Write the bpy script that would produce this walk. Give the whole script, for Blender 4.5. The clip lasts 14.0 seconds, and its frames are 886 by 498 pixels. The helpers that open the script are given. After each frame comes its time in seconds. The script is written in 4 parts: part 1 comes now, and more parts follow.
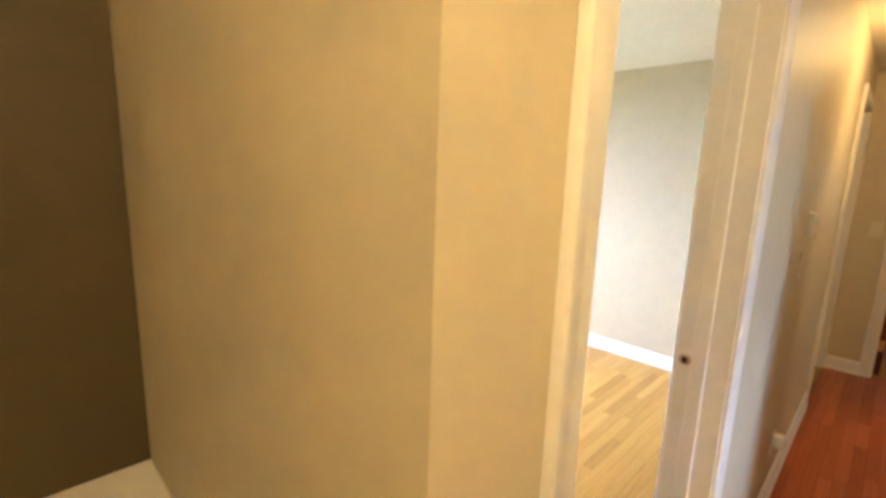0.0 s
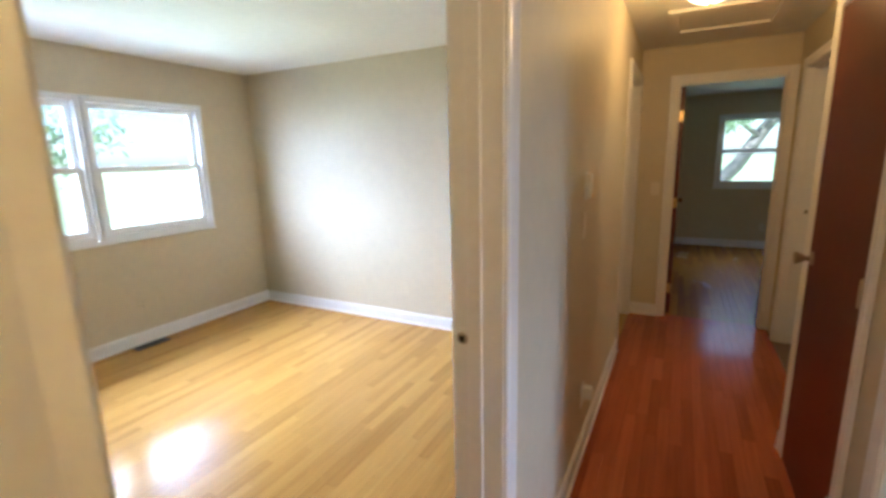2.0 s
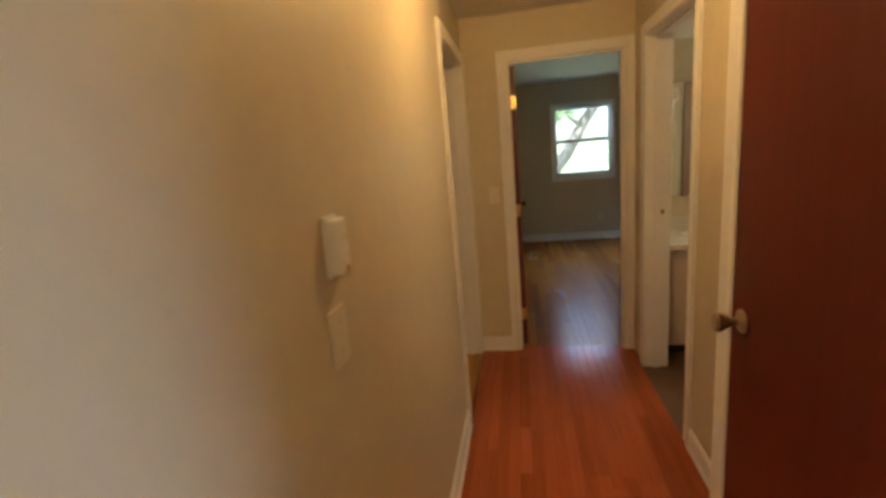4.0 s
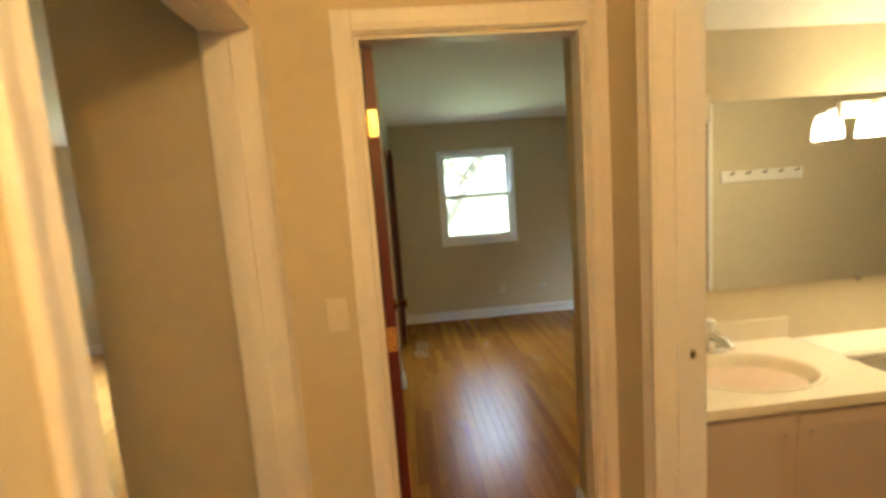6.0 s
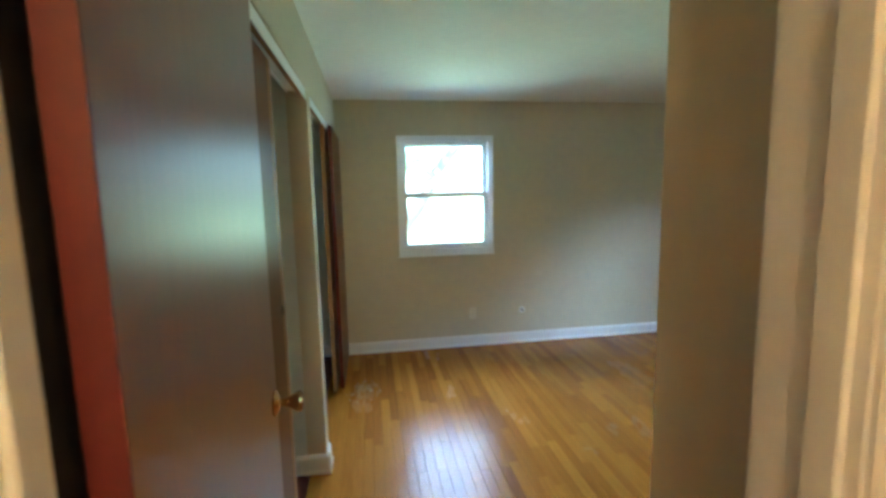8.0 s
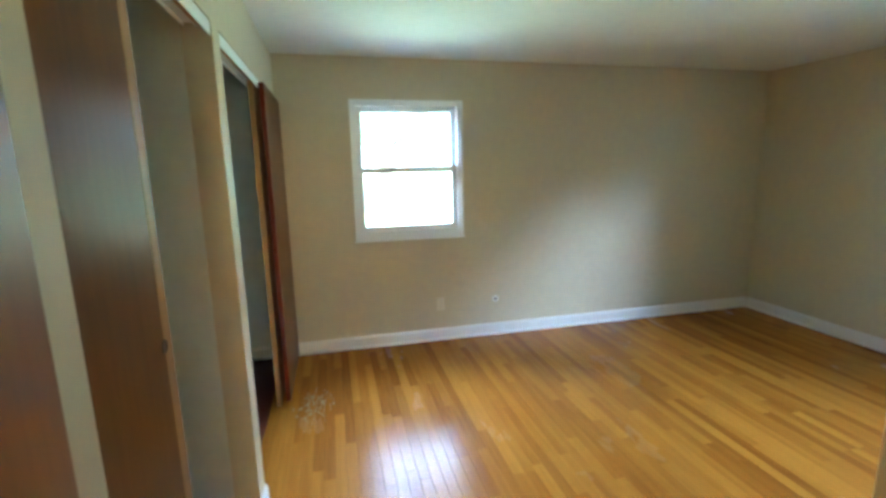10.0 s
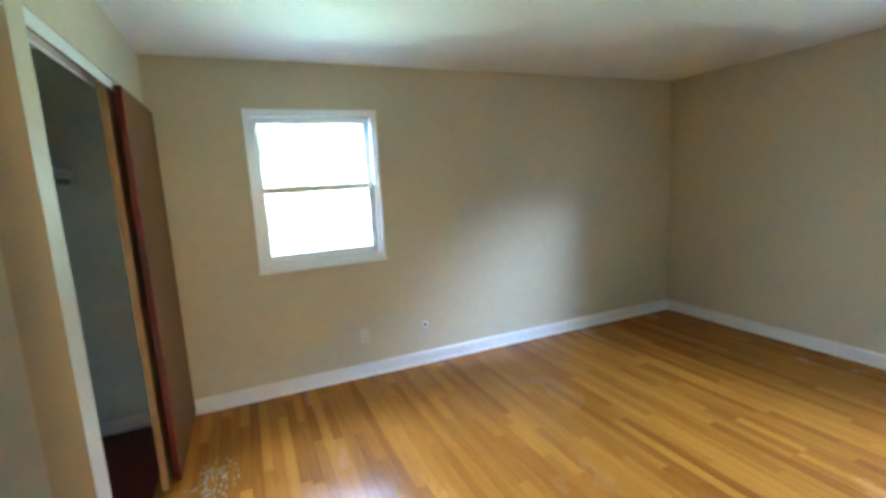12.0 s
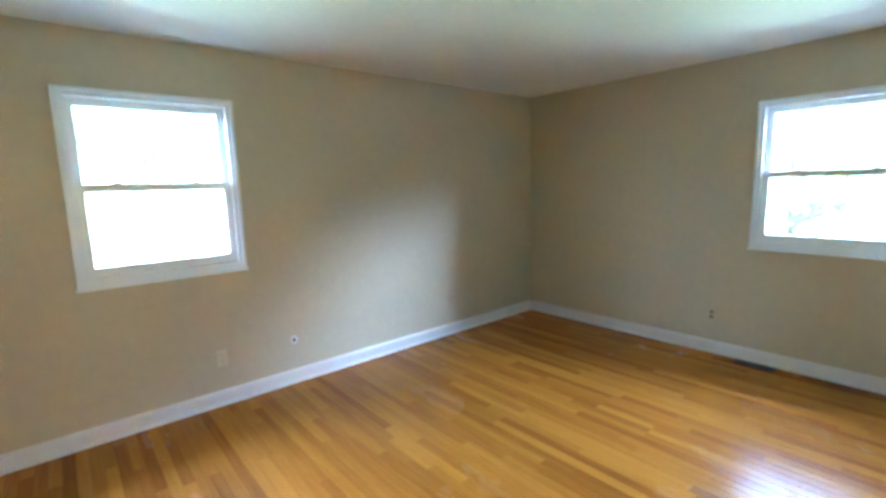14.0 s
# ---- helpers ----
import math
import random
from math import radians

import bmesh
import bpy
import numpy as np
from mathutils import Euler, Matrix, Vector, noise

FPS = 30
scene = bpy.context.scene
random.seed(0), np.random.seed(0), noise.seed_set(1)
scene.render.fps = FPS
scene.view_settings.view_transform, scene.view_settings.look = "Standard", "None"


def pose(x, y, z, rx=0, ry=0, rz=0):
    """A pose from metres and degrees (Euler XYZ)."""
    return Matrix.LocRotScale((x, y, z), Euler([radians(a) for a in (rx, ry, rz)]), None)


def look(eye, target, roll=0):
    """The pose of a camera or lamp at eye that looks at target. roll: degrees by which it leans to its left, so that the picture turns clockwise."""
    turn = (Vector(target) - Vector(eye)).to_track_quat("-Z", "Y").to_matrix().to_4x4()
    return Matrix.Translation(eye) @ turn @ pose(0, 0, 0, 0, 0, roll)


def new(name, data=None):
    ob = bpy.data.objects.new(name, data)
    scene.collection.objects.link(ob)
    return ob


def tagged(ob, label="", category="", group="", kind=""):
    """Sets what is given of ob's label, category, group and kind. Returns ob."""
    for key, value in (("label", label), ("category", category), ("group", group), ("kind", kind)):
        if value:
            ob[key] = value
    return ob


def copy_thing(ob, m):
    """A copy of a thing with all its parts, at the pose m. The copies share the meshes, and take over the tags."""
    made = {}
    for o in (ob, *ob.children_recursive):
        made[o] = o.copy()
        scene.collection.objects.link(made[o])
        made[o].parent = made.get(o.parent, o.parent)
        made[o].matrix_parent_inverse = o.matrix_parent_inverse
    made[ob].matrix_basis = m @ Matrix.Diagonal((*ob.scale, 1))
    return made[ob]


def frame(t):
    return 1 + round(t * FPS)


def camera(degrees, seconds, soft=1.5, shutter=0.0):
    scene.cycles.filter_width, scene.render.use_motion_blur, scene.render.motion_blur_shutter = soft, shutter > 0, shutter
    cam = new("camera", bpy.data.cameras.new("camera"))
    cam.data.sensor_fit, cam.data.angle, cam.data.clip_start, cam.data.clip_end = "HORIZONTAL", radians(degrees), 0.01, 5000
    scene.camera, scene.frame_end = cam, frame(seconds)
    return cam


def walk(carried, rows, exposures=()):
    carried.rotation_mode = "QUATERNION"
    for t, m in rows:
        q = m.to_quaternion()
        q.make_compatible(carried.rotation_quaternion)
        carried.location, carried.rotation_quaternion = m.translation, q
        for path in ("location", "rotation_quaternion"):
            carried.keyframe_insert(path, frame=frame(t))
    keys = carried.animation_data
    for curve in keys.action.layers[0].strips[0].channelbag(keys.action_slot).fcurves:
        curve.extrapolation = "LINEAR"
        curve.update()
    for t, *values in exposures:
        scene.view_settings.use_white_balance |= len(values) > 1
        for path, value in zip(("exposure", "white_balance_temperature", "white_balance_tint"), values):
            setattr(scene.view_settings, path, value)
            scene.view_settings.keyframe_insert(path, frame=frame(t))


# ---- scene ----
cam = camera(88.85, 14.0, soft=3.3, shutter=0.35)
PATH = [
    (0, look((0.247, -4.797, 1.539), (-1.139, -3.401, 1.178), 1.93)),
    (0.5, look((0.263, -4.731, 1.532), (-1.036, -3.252, 1.180), 1.15)),
    (1, look((0.299, -4.658, 1.518), (-0.880, -3.082, 1.162), 0.27)),
    (1.5, look((0.333, -4.570, 1.498), (-0.711, -2.905, 1.126), -0.61)),
    (2, look((0.361, -4.451, 1.482), (-0.551, -2.715, 1.087), -1.39)),
    (2.5, look((0.387, -4.271, 1.472), (-0.394, -2.476, 1.062), -2.53)),
    (3, look((0.364, -4.002, 1.484), (-0.277, -2.157, 1.051), -3.51)),
    (3.2, look((0.356, -3.870, 1.487), (-0.233, -2.009, 1.050), -3.99)),
    (5.3, look((0.364, -2.033, 1.528), (0.383, -0.061, 1.195), -5.08)),
    (5.5, look((0.377, -1.878, 1.524), (0.439, 0.098, 1.217), -4.96)),
    (6, look((0.413, -1.476, 1.537), (0.564, 0.503, 1.294), -4.23)),
    (6.5, look((0.475, -1.131, 1.533), (0.656, 0.850, 1.323), -3.25)),
    (7, look((0.511, -0.841, 1.528), (0.718, 1.137, 1.322), -2.28)),
    (7.5, look((0.527, -0.568, 1.526), (0.786, 1.402, 1.304), -1.39)),
    (8, look((0.574, -0.341, 1.511), (0.881, 1.619, 1.260), -1.21)),
    (10.3, look((0.662, 0.284, 1.512), (1.159, 2.186, 1.142), -1.69)),
    (10.5, look((0.656, 0.347, 1.487), (1.183, 2.244, 1.136), -2.26)),
    (11, look((0.681, 0.428, 1.484), (1.280, 2.306, 1.149), -2.85)),
    (11.5, look((0.708, 0.496, 1.495), (1.400, 2.344, 1.174), -3.22)),
    (12, look((0.762, 0.532, 1.501), (1.549, 2.345, 1.194), -3.08)),
    (12.5, look((0.763, 0.574, 1.490), (1.689, 2.322, 1.196), -2.59)),
    (13, look((0.758, 0.616, 1.477), (1.826, 2.283, 1.189), -2.09)),
    (13.5, look((0.774, 0.644, 1.468), (1.959, 2.230, 1.182), -1.75)),
    (14, look((0.782, 0.672, 1.454), (2.062, 2.182, 1.167), -1.61)),]
EXPOSURES = [
    (0, 3.55, 5250, 9), (1.0, 3.15, 5100, 9), (2.0, 2.95, 5000, 10), (3.2, 2.85, 5100, 12), (5.3, 4.1, 6350, 10), (6.0, 4.28, 6100, 6), (7.0, 4.45, 5450, 0), (7.5, 4.5, 5150, 0),
    (8.0, 4.75, 4700, 0), (10.3, 5.27, 4800, 4), (14, 5.44, 4620, 9)]
walk(cam, PATH, EXPOSURES)

# ---- world and light ----
world = bpy.data.worlds.new("world")
scene.world = world
world.use_nodes = True
wn = world.node_tree
sky = wn.nodes.new("ShaderNodeTexSky")
sky.sky_type, sky.sun_disc = "NISHITA", False
sky.sun_elevation, sky.sun_rotation = radians(58), radians(190)
wn.nodes["Background"].inputs[1].default_value = 0.05
wn.links.new(sky.outputs[0], wn.nodes["Background"].inputs[0])

sun = new("sun", bpy.data.lights.new("sun", "SUN"))
sun.data.energy, sun.data.angle, sun.data.color = 4.0, radians(0.6), (1.0, 0.95, 0.86)
sun.matrix_world = look((-4, -12, 20), (0.0, 0.0, 0.0))


def area_lamp(name, eye, target, width, height, energy, color):
    lamp = new(name, bpy.data.lights.new(name, "AREA"))
    lamp.data.shape, lamp.data.size, lamp.data.size_y = "RECTANGLE", width, height
    lamp.data.energy, lamp.data.color = energy, color
    lamp.matrix_world = look(eye, target)
    return lamp


def point_lamp(name, at, energy, color, radius):
    lamp = new(name, bpy.data.lights.new(name, "POINT"))
    lamp.data.energy, lamp.data.color, lamp.data.shadow_soft_size = energy, color, radius
    lamp.location = at
    return lamp


SKYLIGHT = (0.85, 0.94, 1.08)
# bright sky standing in outside the windows, above or beside the lines of sight
area_lamp("sky_light_north", (1.27, 7.6, 4.9), (1.27, 3.885, 1.4), 6.0, 3.0, 125, SKYLIGHT)
area_lamp("sky_light_east", (8.6, 1.4, 4.9), (4.9, 1.3, 1.4), 6.0, 3.0, 138, SKYLIGHT)
area_lamp("sky_light_southeast", (8.46, -3.54, 3.5), (4.9, 1.3, 1.4), 2.0, 1.3, 34, (0.76, 0.88, 1.0))
area_lamp("sky_light_southeast", (9.2, -2.85, 4.35), (4.9, 1.3, 1.4), 2.0, 1.3, 30, (0.76, 0.88, 1.0))
area_lamp("sky_light_northwest", (-3.0, 5.5, 2.7), (1.27, 3.885, 1.45), 2.0, 1.4, 28, (0.76, 0.88, 1.0))
area_lamp("sky_light_west", (-7.3, -2.4, 4.9), (-3.587, -2.5, 1.4), 6.0, 3.0, 330, (0.95, 0.95, 1.0))
area_lamp("sky_light_southwest", (-8.6, -6.3, 4.3), (-3.587, -2.5, 1.4), 10.0, 7.0, 1080, (0.88, 0.94, 1.10))
area_lamp("sky_light_west_rear", (-7.3, 2.15, 4.6), (-3.587, 2.15, 1.4), 5.0, 3.0, 330, SKYLIGHT)
area_lamp("sky_light_side_room", (4.7, -3.4, 2.3), (3.4, -3.4, 1.4), 1.8, 1.2, 40, (0.82, 0.88, 1.0))
# lamps added below the sills as sunlit lawn bounce, sending green light to ceilings
LAWNFILL = (0.84, 1.0, 0.72)
area_lamp("lawn_fill_north", (1.27, 7.8, -0.75), (1.27, 3.885, 1.45), 7.0, 2.0, 15, LAWNFILL)
area_lamp("lawn_fill_east", (8.75, 1.3, -0.75), (4.8, 1.3, 1.45), 7.0, 2.0, 15, LAWNFILL)
area_lamp("lawn_fill_west", (-6.75, -2.6, -0.5), (-3.587, -2.6, 1.45), 6.0, 1.5, 50, (0.88, 1.0, 0.86))
WARM = (1.0, 0.52, 0.115)
point_lamp("hall_bulb", (0.43, -1.60, 2.215), 1.62, WARM, 0.05)
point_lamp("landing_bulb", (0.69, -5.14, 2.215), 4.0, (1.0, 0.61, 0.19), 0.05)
for bx in (2.36, 2.58, 2.80):
    point_lamp("vanity_bulb", (bx, 0.225, 1.70), 0.20, (1.0, 0.65, 0.24), 0.04)


# ---- materials ----
def material(name, color, rough=0.6, metal=0.0, vary=0.08, scale=6.0, bump=0.05, bump_scale=120.0, spec=0.5, coat=0.0):
    m = bpy.data.materials.new(name)
    m.use_nodes = True
    n, l = m.node_tree.nodes, m.node_tree.links
    b = n["Principled BSDF"]
    b.inputs["Roughness"].default_value, b.inputs["Metallic"].default_value = rough, metal
    b.inputs["Specular IOR Level"].default_value = spec
    b.inputs["Coat Weight"].default_value = coat
    b.inputs["Coat Roughness"].default_value = 0.25
    geo = n.new("ShaderNodeNewGeometry")
    big = n.new("ShaderNodeTexNoise")
    big.inputs["Scale"].default_value, big.inputs["Detail"].default_value = scale * 0.25, 4
    fine = n.new("ShaderNodeTexNoise")
    fine.inputs["Scale"].default_value, fine.inputs["Detail"].default_value = scale * 5, 3
    l.new(geo.outputs["Position"], big.inputs["Vector"])
    l.new(geo.outputs["Position"], fine.inputs["Vector"])
    add = n.new("ShaderNodeMath")
    add.operation = "ADD"
    l.new(big.outputs["Fac"], add.inputs[0])
    l.new(fine.outputs["Fac"], add.inputs[1])
    rng = n.new("ShaderNodeMapRange")
    rng.inputs["From Min"].default_value, rng.inputs["From Max"].default_value = 0.6, 1.4
    rng.inputs["To Min"].default_value, rng.inputs["To Max"].default_value = 1 - vary, 1 + vary
    l.new(add.outputs[0], rng.inputs["Value"])
    mul = n.new("ShaderNodeVectorMath")
    mul.operation = "SCALE"
    mul.inputs[0].default_value = color
    l.new(rng.outputs[0], mul.inputs["Scale"])
    l.new(mul.outputs[0], b.inputs["Base Color"])
    if bump:
        tex = n.new("ShaderNodeTexNoise")
        tex.inputs["Scale"].default_value, tex.inputs["Detail"].default_value = bump_scale, 3
        l.new(geo.outputs["Position"], tex.inputs["Vector"])
        bp = n.new("ShaderNodeBump")
        bp.inputs["Strength"].default_value, bp.inputs["Distance"].default_value = bump, 0.004
        l.new(tex.outputs["Fac"], bp.inputs["Height"])
        l.new(bp.outputs[0], b.inputs["Normal"])
    return m


def wood(name, dark, light, rough=0.3, along=1, spread=0.22, coat=0.25, stretch=0.05, wear=0.0, gloss=0.2, blotch=0.25, sheen=0.18):
    """Wood with grain along one axis of the object; each piece takes its own tone. wear: how far traffic has dulled and greyed the finish in patches."""
    m = bpy.data.materials.new(name)
    m.use_nodes = True
    n, l = m.node_tree.nodes, m.node_tree.links
    b = n["Principled BSDF"]
    b.inputs["Roughness"].default_value = rough
    b.inputs["Specular IOR Level"].default_value = gloss
    b.inputs["Coat Weight"].default_value, b.inputs["Coat Roughness"].default_value = coat, sheen
    geo, info = n.new("ShaderNodeNewGeometry"), n.new("ShaderNodeObjectInfo")
    off = n.new("ShaderNodeVectorMath")
    off.operation = "SCALE"
    off.inputs[0].default_value = (17.0, 9.0, 23.0)
    l.new(info.outputs["Random"], off.inputs["Scale"])
    add = n.new("ShaderNodeVectorMath")
    l.new(geo.outputs["Position"], add.inputs[0])
    l.new(off.outputs[0], add.inputs[1])
    mp = n.new("ShaderNodeMapping")
    s = [1.0, 1.0, 1.0]
    s[along] = stretch
    mp.inputs["Scale"].default_value = s
    l.new(add.outputs[0], mp.inputs["Vector"])
    grain = n.new("ShaderNodeTexNoise")
    grain.inputs["Scale"].default_value, grain.inputs["Detail"].default_value = 55, 6
    grain.inputs["Distortion"].default_value = 0.6
    l.new(mp.outputs[0], grain.inputs["Vector"])
    blot = n.new("ShaderNodeTexNoise")
    blot.inputs["Scale"].default_value, blot.inputs["Detail"].default_value = 2.2, 4
    l.new(mp.outputs[0] if wear else geo.outputs["Position"], blot.inputs["Vector"])
    # tone = grain + piece random + random per island
    tone = n.new("ShaderNodeMath")
    tone.operation = "MULTIPLY_ADD"
    tone.inputs[1].default_value = 0.7 if wear else 0.55
    l.new(grain.outputs["Fac"], tone.inputs[0])
    piece = n.new("ShaderNodeMath")
    piece.operation = "ADD"
    l.new(info.outputs["Random"], piece.inputs[0])
    l.new(geo.outputs["Random Per Island"], piece.inputs[1])
    frac = n.new("ShaderNodeMath")
    frac.operation = "FRACT"
    l.new(piece.outputs[0], frac.inputs[0])
    curve = n.new("ShaderNodeMath")
    curve.operation = "POWER"
    curve.inputs[1].default_value = 0.7
    l.new(frac.outputs[0], curve.inputs[0])
    pm = n.new("ShaderNodeMath")
    pm.operation = "MULTIPLY_ADD"
    pm.inputs[1].default_value, pm.inputs[2].default_value = spread * 2, (0.15 if wear else 0.22) - spread
    l.new(curve.outputs[0], pm.inputs[0])
    l.new(pm.outputs[0], tone.inputs[2])
    t2 = n.new("ShaderNodeMath")
    t2.operation = "MULTIPLY_ADD"
    t2.inputs[1].default_value = blotch
    l.new(blot.outputs["Fac"], t2.inputs[0])
    level = n.new("ShaderNodeMath")
    level.operation = "SUBTRACT"
    level.inputs[1].default_value = (blotch - 0.25) * 0.5
    l.new(tone.outputs[0], level.inputs[0])
    l.new(level.outputs[0], t2.inputs[2])
    ramp = n.new("ShaderNodeMix")
    ramp.data_type = "RGBA"
    ramp.inputs["A"].default_value, ramp.inputs["B"].default_value = (*dark, 1), (*light, 1)
    l.new(t2.outputs[0], ramp.inputs["Factor"])
    out = ramp.outputs["Result"]
    if wear:
        # cloudy dulling at two scales, streaked along the boards, with scuffs
        wp = n.new("ShaderNodeMapping")
        w = [1.0, 1.0, 1.0]
        w[along] = 0.35
        wp.inputs["Scale"].default_value = w
        l.new(geo.outputs["Position"], wp.inputs["Vector"])
        cloud, scuff = n.new("ShaderNodeTexNoise"), n.new("ShaderNodeTexNoise")
        cloud.inputs["Scale"].default_value, cloud.inputs["Detail"].default_value = 3.2, 4
        cloud.inputs["Roughness"].default_value = 0.5
        scuff.inputs["Scale"].default_value, scuff.inputs["Detail"].default_value = 38, 4
        l.new(wp.outputs[0], cloud.inputs["Vector"])
        l.new(wp.outputs[0], scuff.inputs["Vector"])
        both = n.new("ShaderNodeMath")
        both.operation = "MULTIPLY_ADD"
        both.inputs[1].default_value = 0.12
        l.new(scuff.outputs["Fac"], both.inputs[0])
        l.new(cloud.outputs["Fac"], both.inputs[2])
        dull = n.new("ShaderNodeMapRange")
        dull.inputs["From Min"].default_value, dull.inputs["From Max"].default_value = 0.38, 0.78
        l.new(both.outputs[0], dull.inputs["Value"])
        rr = n.new("ShaderNodeMapRange")
        rr.inputs["To Min"].default_value, rr.inputs["To Max"].default_value = rough - 0.03, rough + 0.12 * wear
        l.new(dull.outputs[0], rr.inputs["Value"])
        l.new(rr.outputs[0], b.inputs["Roughness"])
        amount = n.new("ShaderNodeMath")
        amount.operation = "MULTIPLY"
        amount.inputs[1].default_value = 0.3 * wear
        l.new(dull.outputs[0], amount.inputs[0])
        pale = n.new("ShaderNodeMix")
        pale.data_type = "RGBA"
        pale.inputs["B"].default_value = (light[0] * 1.05, light[1] * 1.2, light[2] * 1.6, 1)
        l.new(amount.outputs[0], pale.inputs["Factor"])
        l.new(out, pale.inputs["A"])
        out = pale.outputs["Result"]
    l.new(out, b.inputs["Base Color"])
    bp = n.new("ShaderNodeBump")
    bp.inputs["Strength"].default_value, bp.inputs["Distance"].default_value = 0.12, 0.002
    l.new(grain.outputs["Fac"], bp.inputs["Height"])
    l.new(bp.outputs[0], b.inputs["Normal"])
    return m


def glowing(name, color, strength):
    m = bpy.data.materials.new(name)
    m.use_nodes = True
    b = m.node_tree.nodes["Principled BSDF"]
    b.inputs["Base Color"].default_value = (0.85, 0.83, 0.78, 1)
    b.inputs["Roughness"].default_value = 0.25
    b.inputs["Emission Color"].default_value = (*color, 1)
    b.inputs["Emission Strength"].default_value = strength
    return m


def glass_material():
    m = bpy.data.materials.new("window_glass")
    m.use_nodes = True
    n, l = m.node_tree.nodes, m.node_tree.links
    clear, gloss, mix, fr = (n.new("ShaderNodeBsdfTransparent"), n.new("ShaderNodeBsdfGlossy"),
                             n.new("ShaderNodeMixShader"), n.new("ShaderNodeFresnel"))
    clear.inputs["Color"].default_value = (0.93, 0.96, 0.94, 1)
    gloss.inputs["Roughness"].default_value = 0.02
    l.new(fr.outputs[0], mix.inputs[0])
    l.new(clear.outputs[0], mix.inputs[1])
    l.new(gloss.outputs[0], mix.inputs[2])
    l.new(mix.outputs[0], n["Material Output"].inputs[0])
    return m


PAINT = material("greige_wall_paint", (0.62, 0.545, 0.385), 0.55, vary=0.05, scale=3, bump=0.06, bump_scale=260)
CLOSETPAINT = material("pale_closet_paint", (0.74, 0.76, 0.68), 0.6, vary=0.07, scale=3, bump=0.06, bump_scale=260)
TANDOOR = material("tan_door_paint", (0.30, 0.215, 0.15), 0.5, vary=0.05, scale=4)
# dark olive brown holds the shade of the unlit stair wall in its colour
SHADEDPAINT = material("shaded_olive_paint", (0.085, 0.060, 0.024), 0.6, vary=0.08, scale=3, bump=0.06, bump_scale=260)
CEIL = material("white_ceiling_paint", (0.84, 0.84, 0.80), 0.8, vary=0.04, scale=3, bump=0.15, bump_scale=180)
TRIM = material("white_trim_paint", (0.83, 0.81, 0.785), 0.32, vary=0.04, scale=8, bump=0.04, bump_scale=60)
VINYL = material("white_vinyl", (0.88, 0.89, 0.89), 0.35, vary=0.02, bump=0.0)
OAK = wood("golden_oak_floor", (0.16, 0.042, 0.003), (0.46, 0.195, 0.019), 0.25, coat=0.0, spread=0.32, wear=0.3, gloss=0.12, blotch=0.75)
OAKLIGHT = wood("light_oak_floor", (0.30, 0.135, 0.028), (0.60, 0.34, 0.085), 0.18, coat=0.0, spread=0.27, wear=0.3, gloss=0.14)
OAKHALL = wood("red_oak_floor", (0.18, 0.036, 0.012), (0.52, 0.138, 0.043), 0.18, coat=0.0, spread=0.3, wear=0.35, gloss=0.16)
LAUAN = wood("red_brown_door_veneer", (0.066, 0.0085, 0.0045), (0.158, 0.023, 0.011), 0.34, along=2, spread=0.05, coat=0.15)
DARKDOOR = wood("dark_brown_door_veneer", (0.12, 0.046, 0.018), (0.27, 0.115, 0.045), 0.36, along=2, spread=0.05, coat=0.5, sheen=0.34)
DOOREDGE = material("red_door_edge", (0.115, 0.013, 0.009), 0.45, vary=0.15, scale=10)
SLIDER = wood("brown_slider_veneer", (0.08, 0.029, 0.007), (0.21, 0.09, 0.023), 0.36, along=2, spread=0.06, coat=0.02, gloss=0.06)
SLIDEREDGE = wood("slider_edge_wood", (0.27, 0.14, 0.05), (0.47, 0.28, 0.12), 0.45, along=2, spread=0.05, coat=0.0)
BRASS = material("brass", (0.72, 0.50, 0.20), 0.28, 1.0, vary=0.12, scale=30, bump=0.03)
KNOBBRASS = material("dark_aged_brass", (0.64, 0.43, 0.18), 0.16, 1.0, vary=0.15, scale=30, bump=0.02)
NICKEL = material("aged_nickel", (0.50, 0.42, 0.33), 0.3, 1.0, vary=0.12, scale=30, bump=0.03)
CHROME = material("chrome", (0.80, 0.80, 0.80), 0.08, 1.0, vary=0.02, bump=0.0)
DARKMETAL = material("dark_vent_metal", (0.10, 0.07, 0.05), 0.5, 0.6, vary=0.1, scale=40)
FLAKE = material("paint_flakes", (0.37, 0.27, 0.14), 0.7, vary=0.2, bump=0.0)
IVORY = material("ivory_plastic", (0.72, 0.66, 0.52), 0.4, vary=0.03, bump=0.0)
WHITEPLASTIC = material("white_plastic", (0.78, 0.77, 0.73), 0.35, vary=0.02, bump=0.0)
BLACK = material("dark_slot", (0.015, 0.013, 0.012), 0.6, vary=0.1)
COUNTER = material("cream_cultured_marble", (0.78, 0.72, 0.60), 0.18, vary=0.04, scale=12, bump=0.0)
CABINET = material("white_cabinet_laminate", (0.64, 0.50, 0.40), 0.4, vary=0.03, scale=8, bump=0.02)
PORCELAIN = material("white_porcelain", (0.82, 0.80, 0.75), 0.12, vary=0.02, bump=0.0)
LINO = material("brown_bath_floor", (0.16, 0.09, 0.05), 0.45, vary=0.15, scale=12)
MIRROR = material("mirror_silver", (0.88, 0.90, 0.88), 0.01, 1.0, vary=0.0, bump=0.0)
GLASS = glass_material()
SHADE = glowing("lit_frosted_glass", (1.0, 0.80, 0.5), 0.7)
VSHADE = glowing("lit_vanity_glass", (1.0, 0.84, 0.55), 1.2)
BARK = material("grey_bark", (0.13, 0.11, 0.09), 0.9, vary=0.3, scale=14, bump=0.6, bump_scale=20)
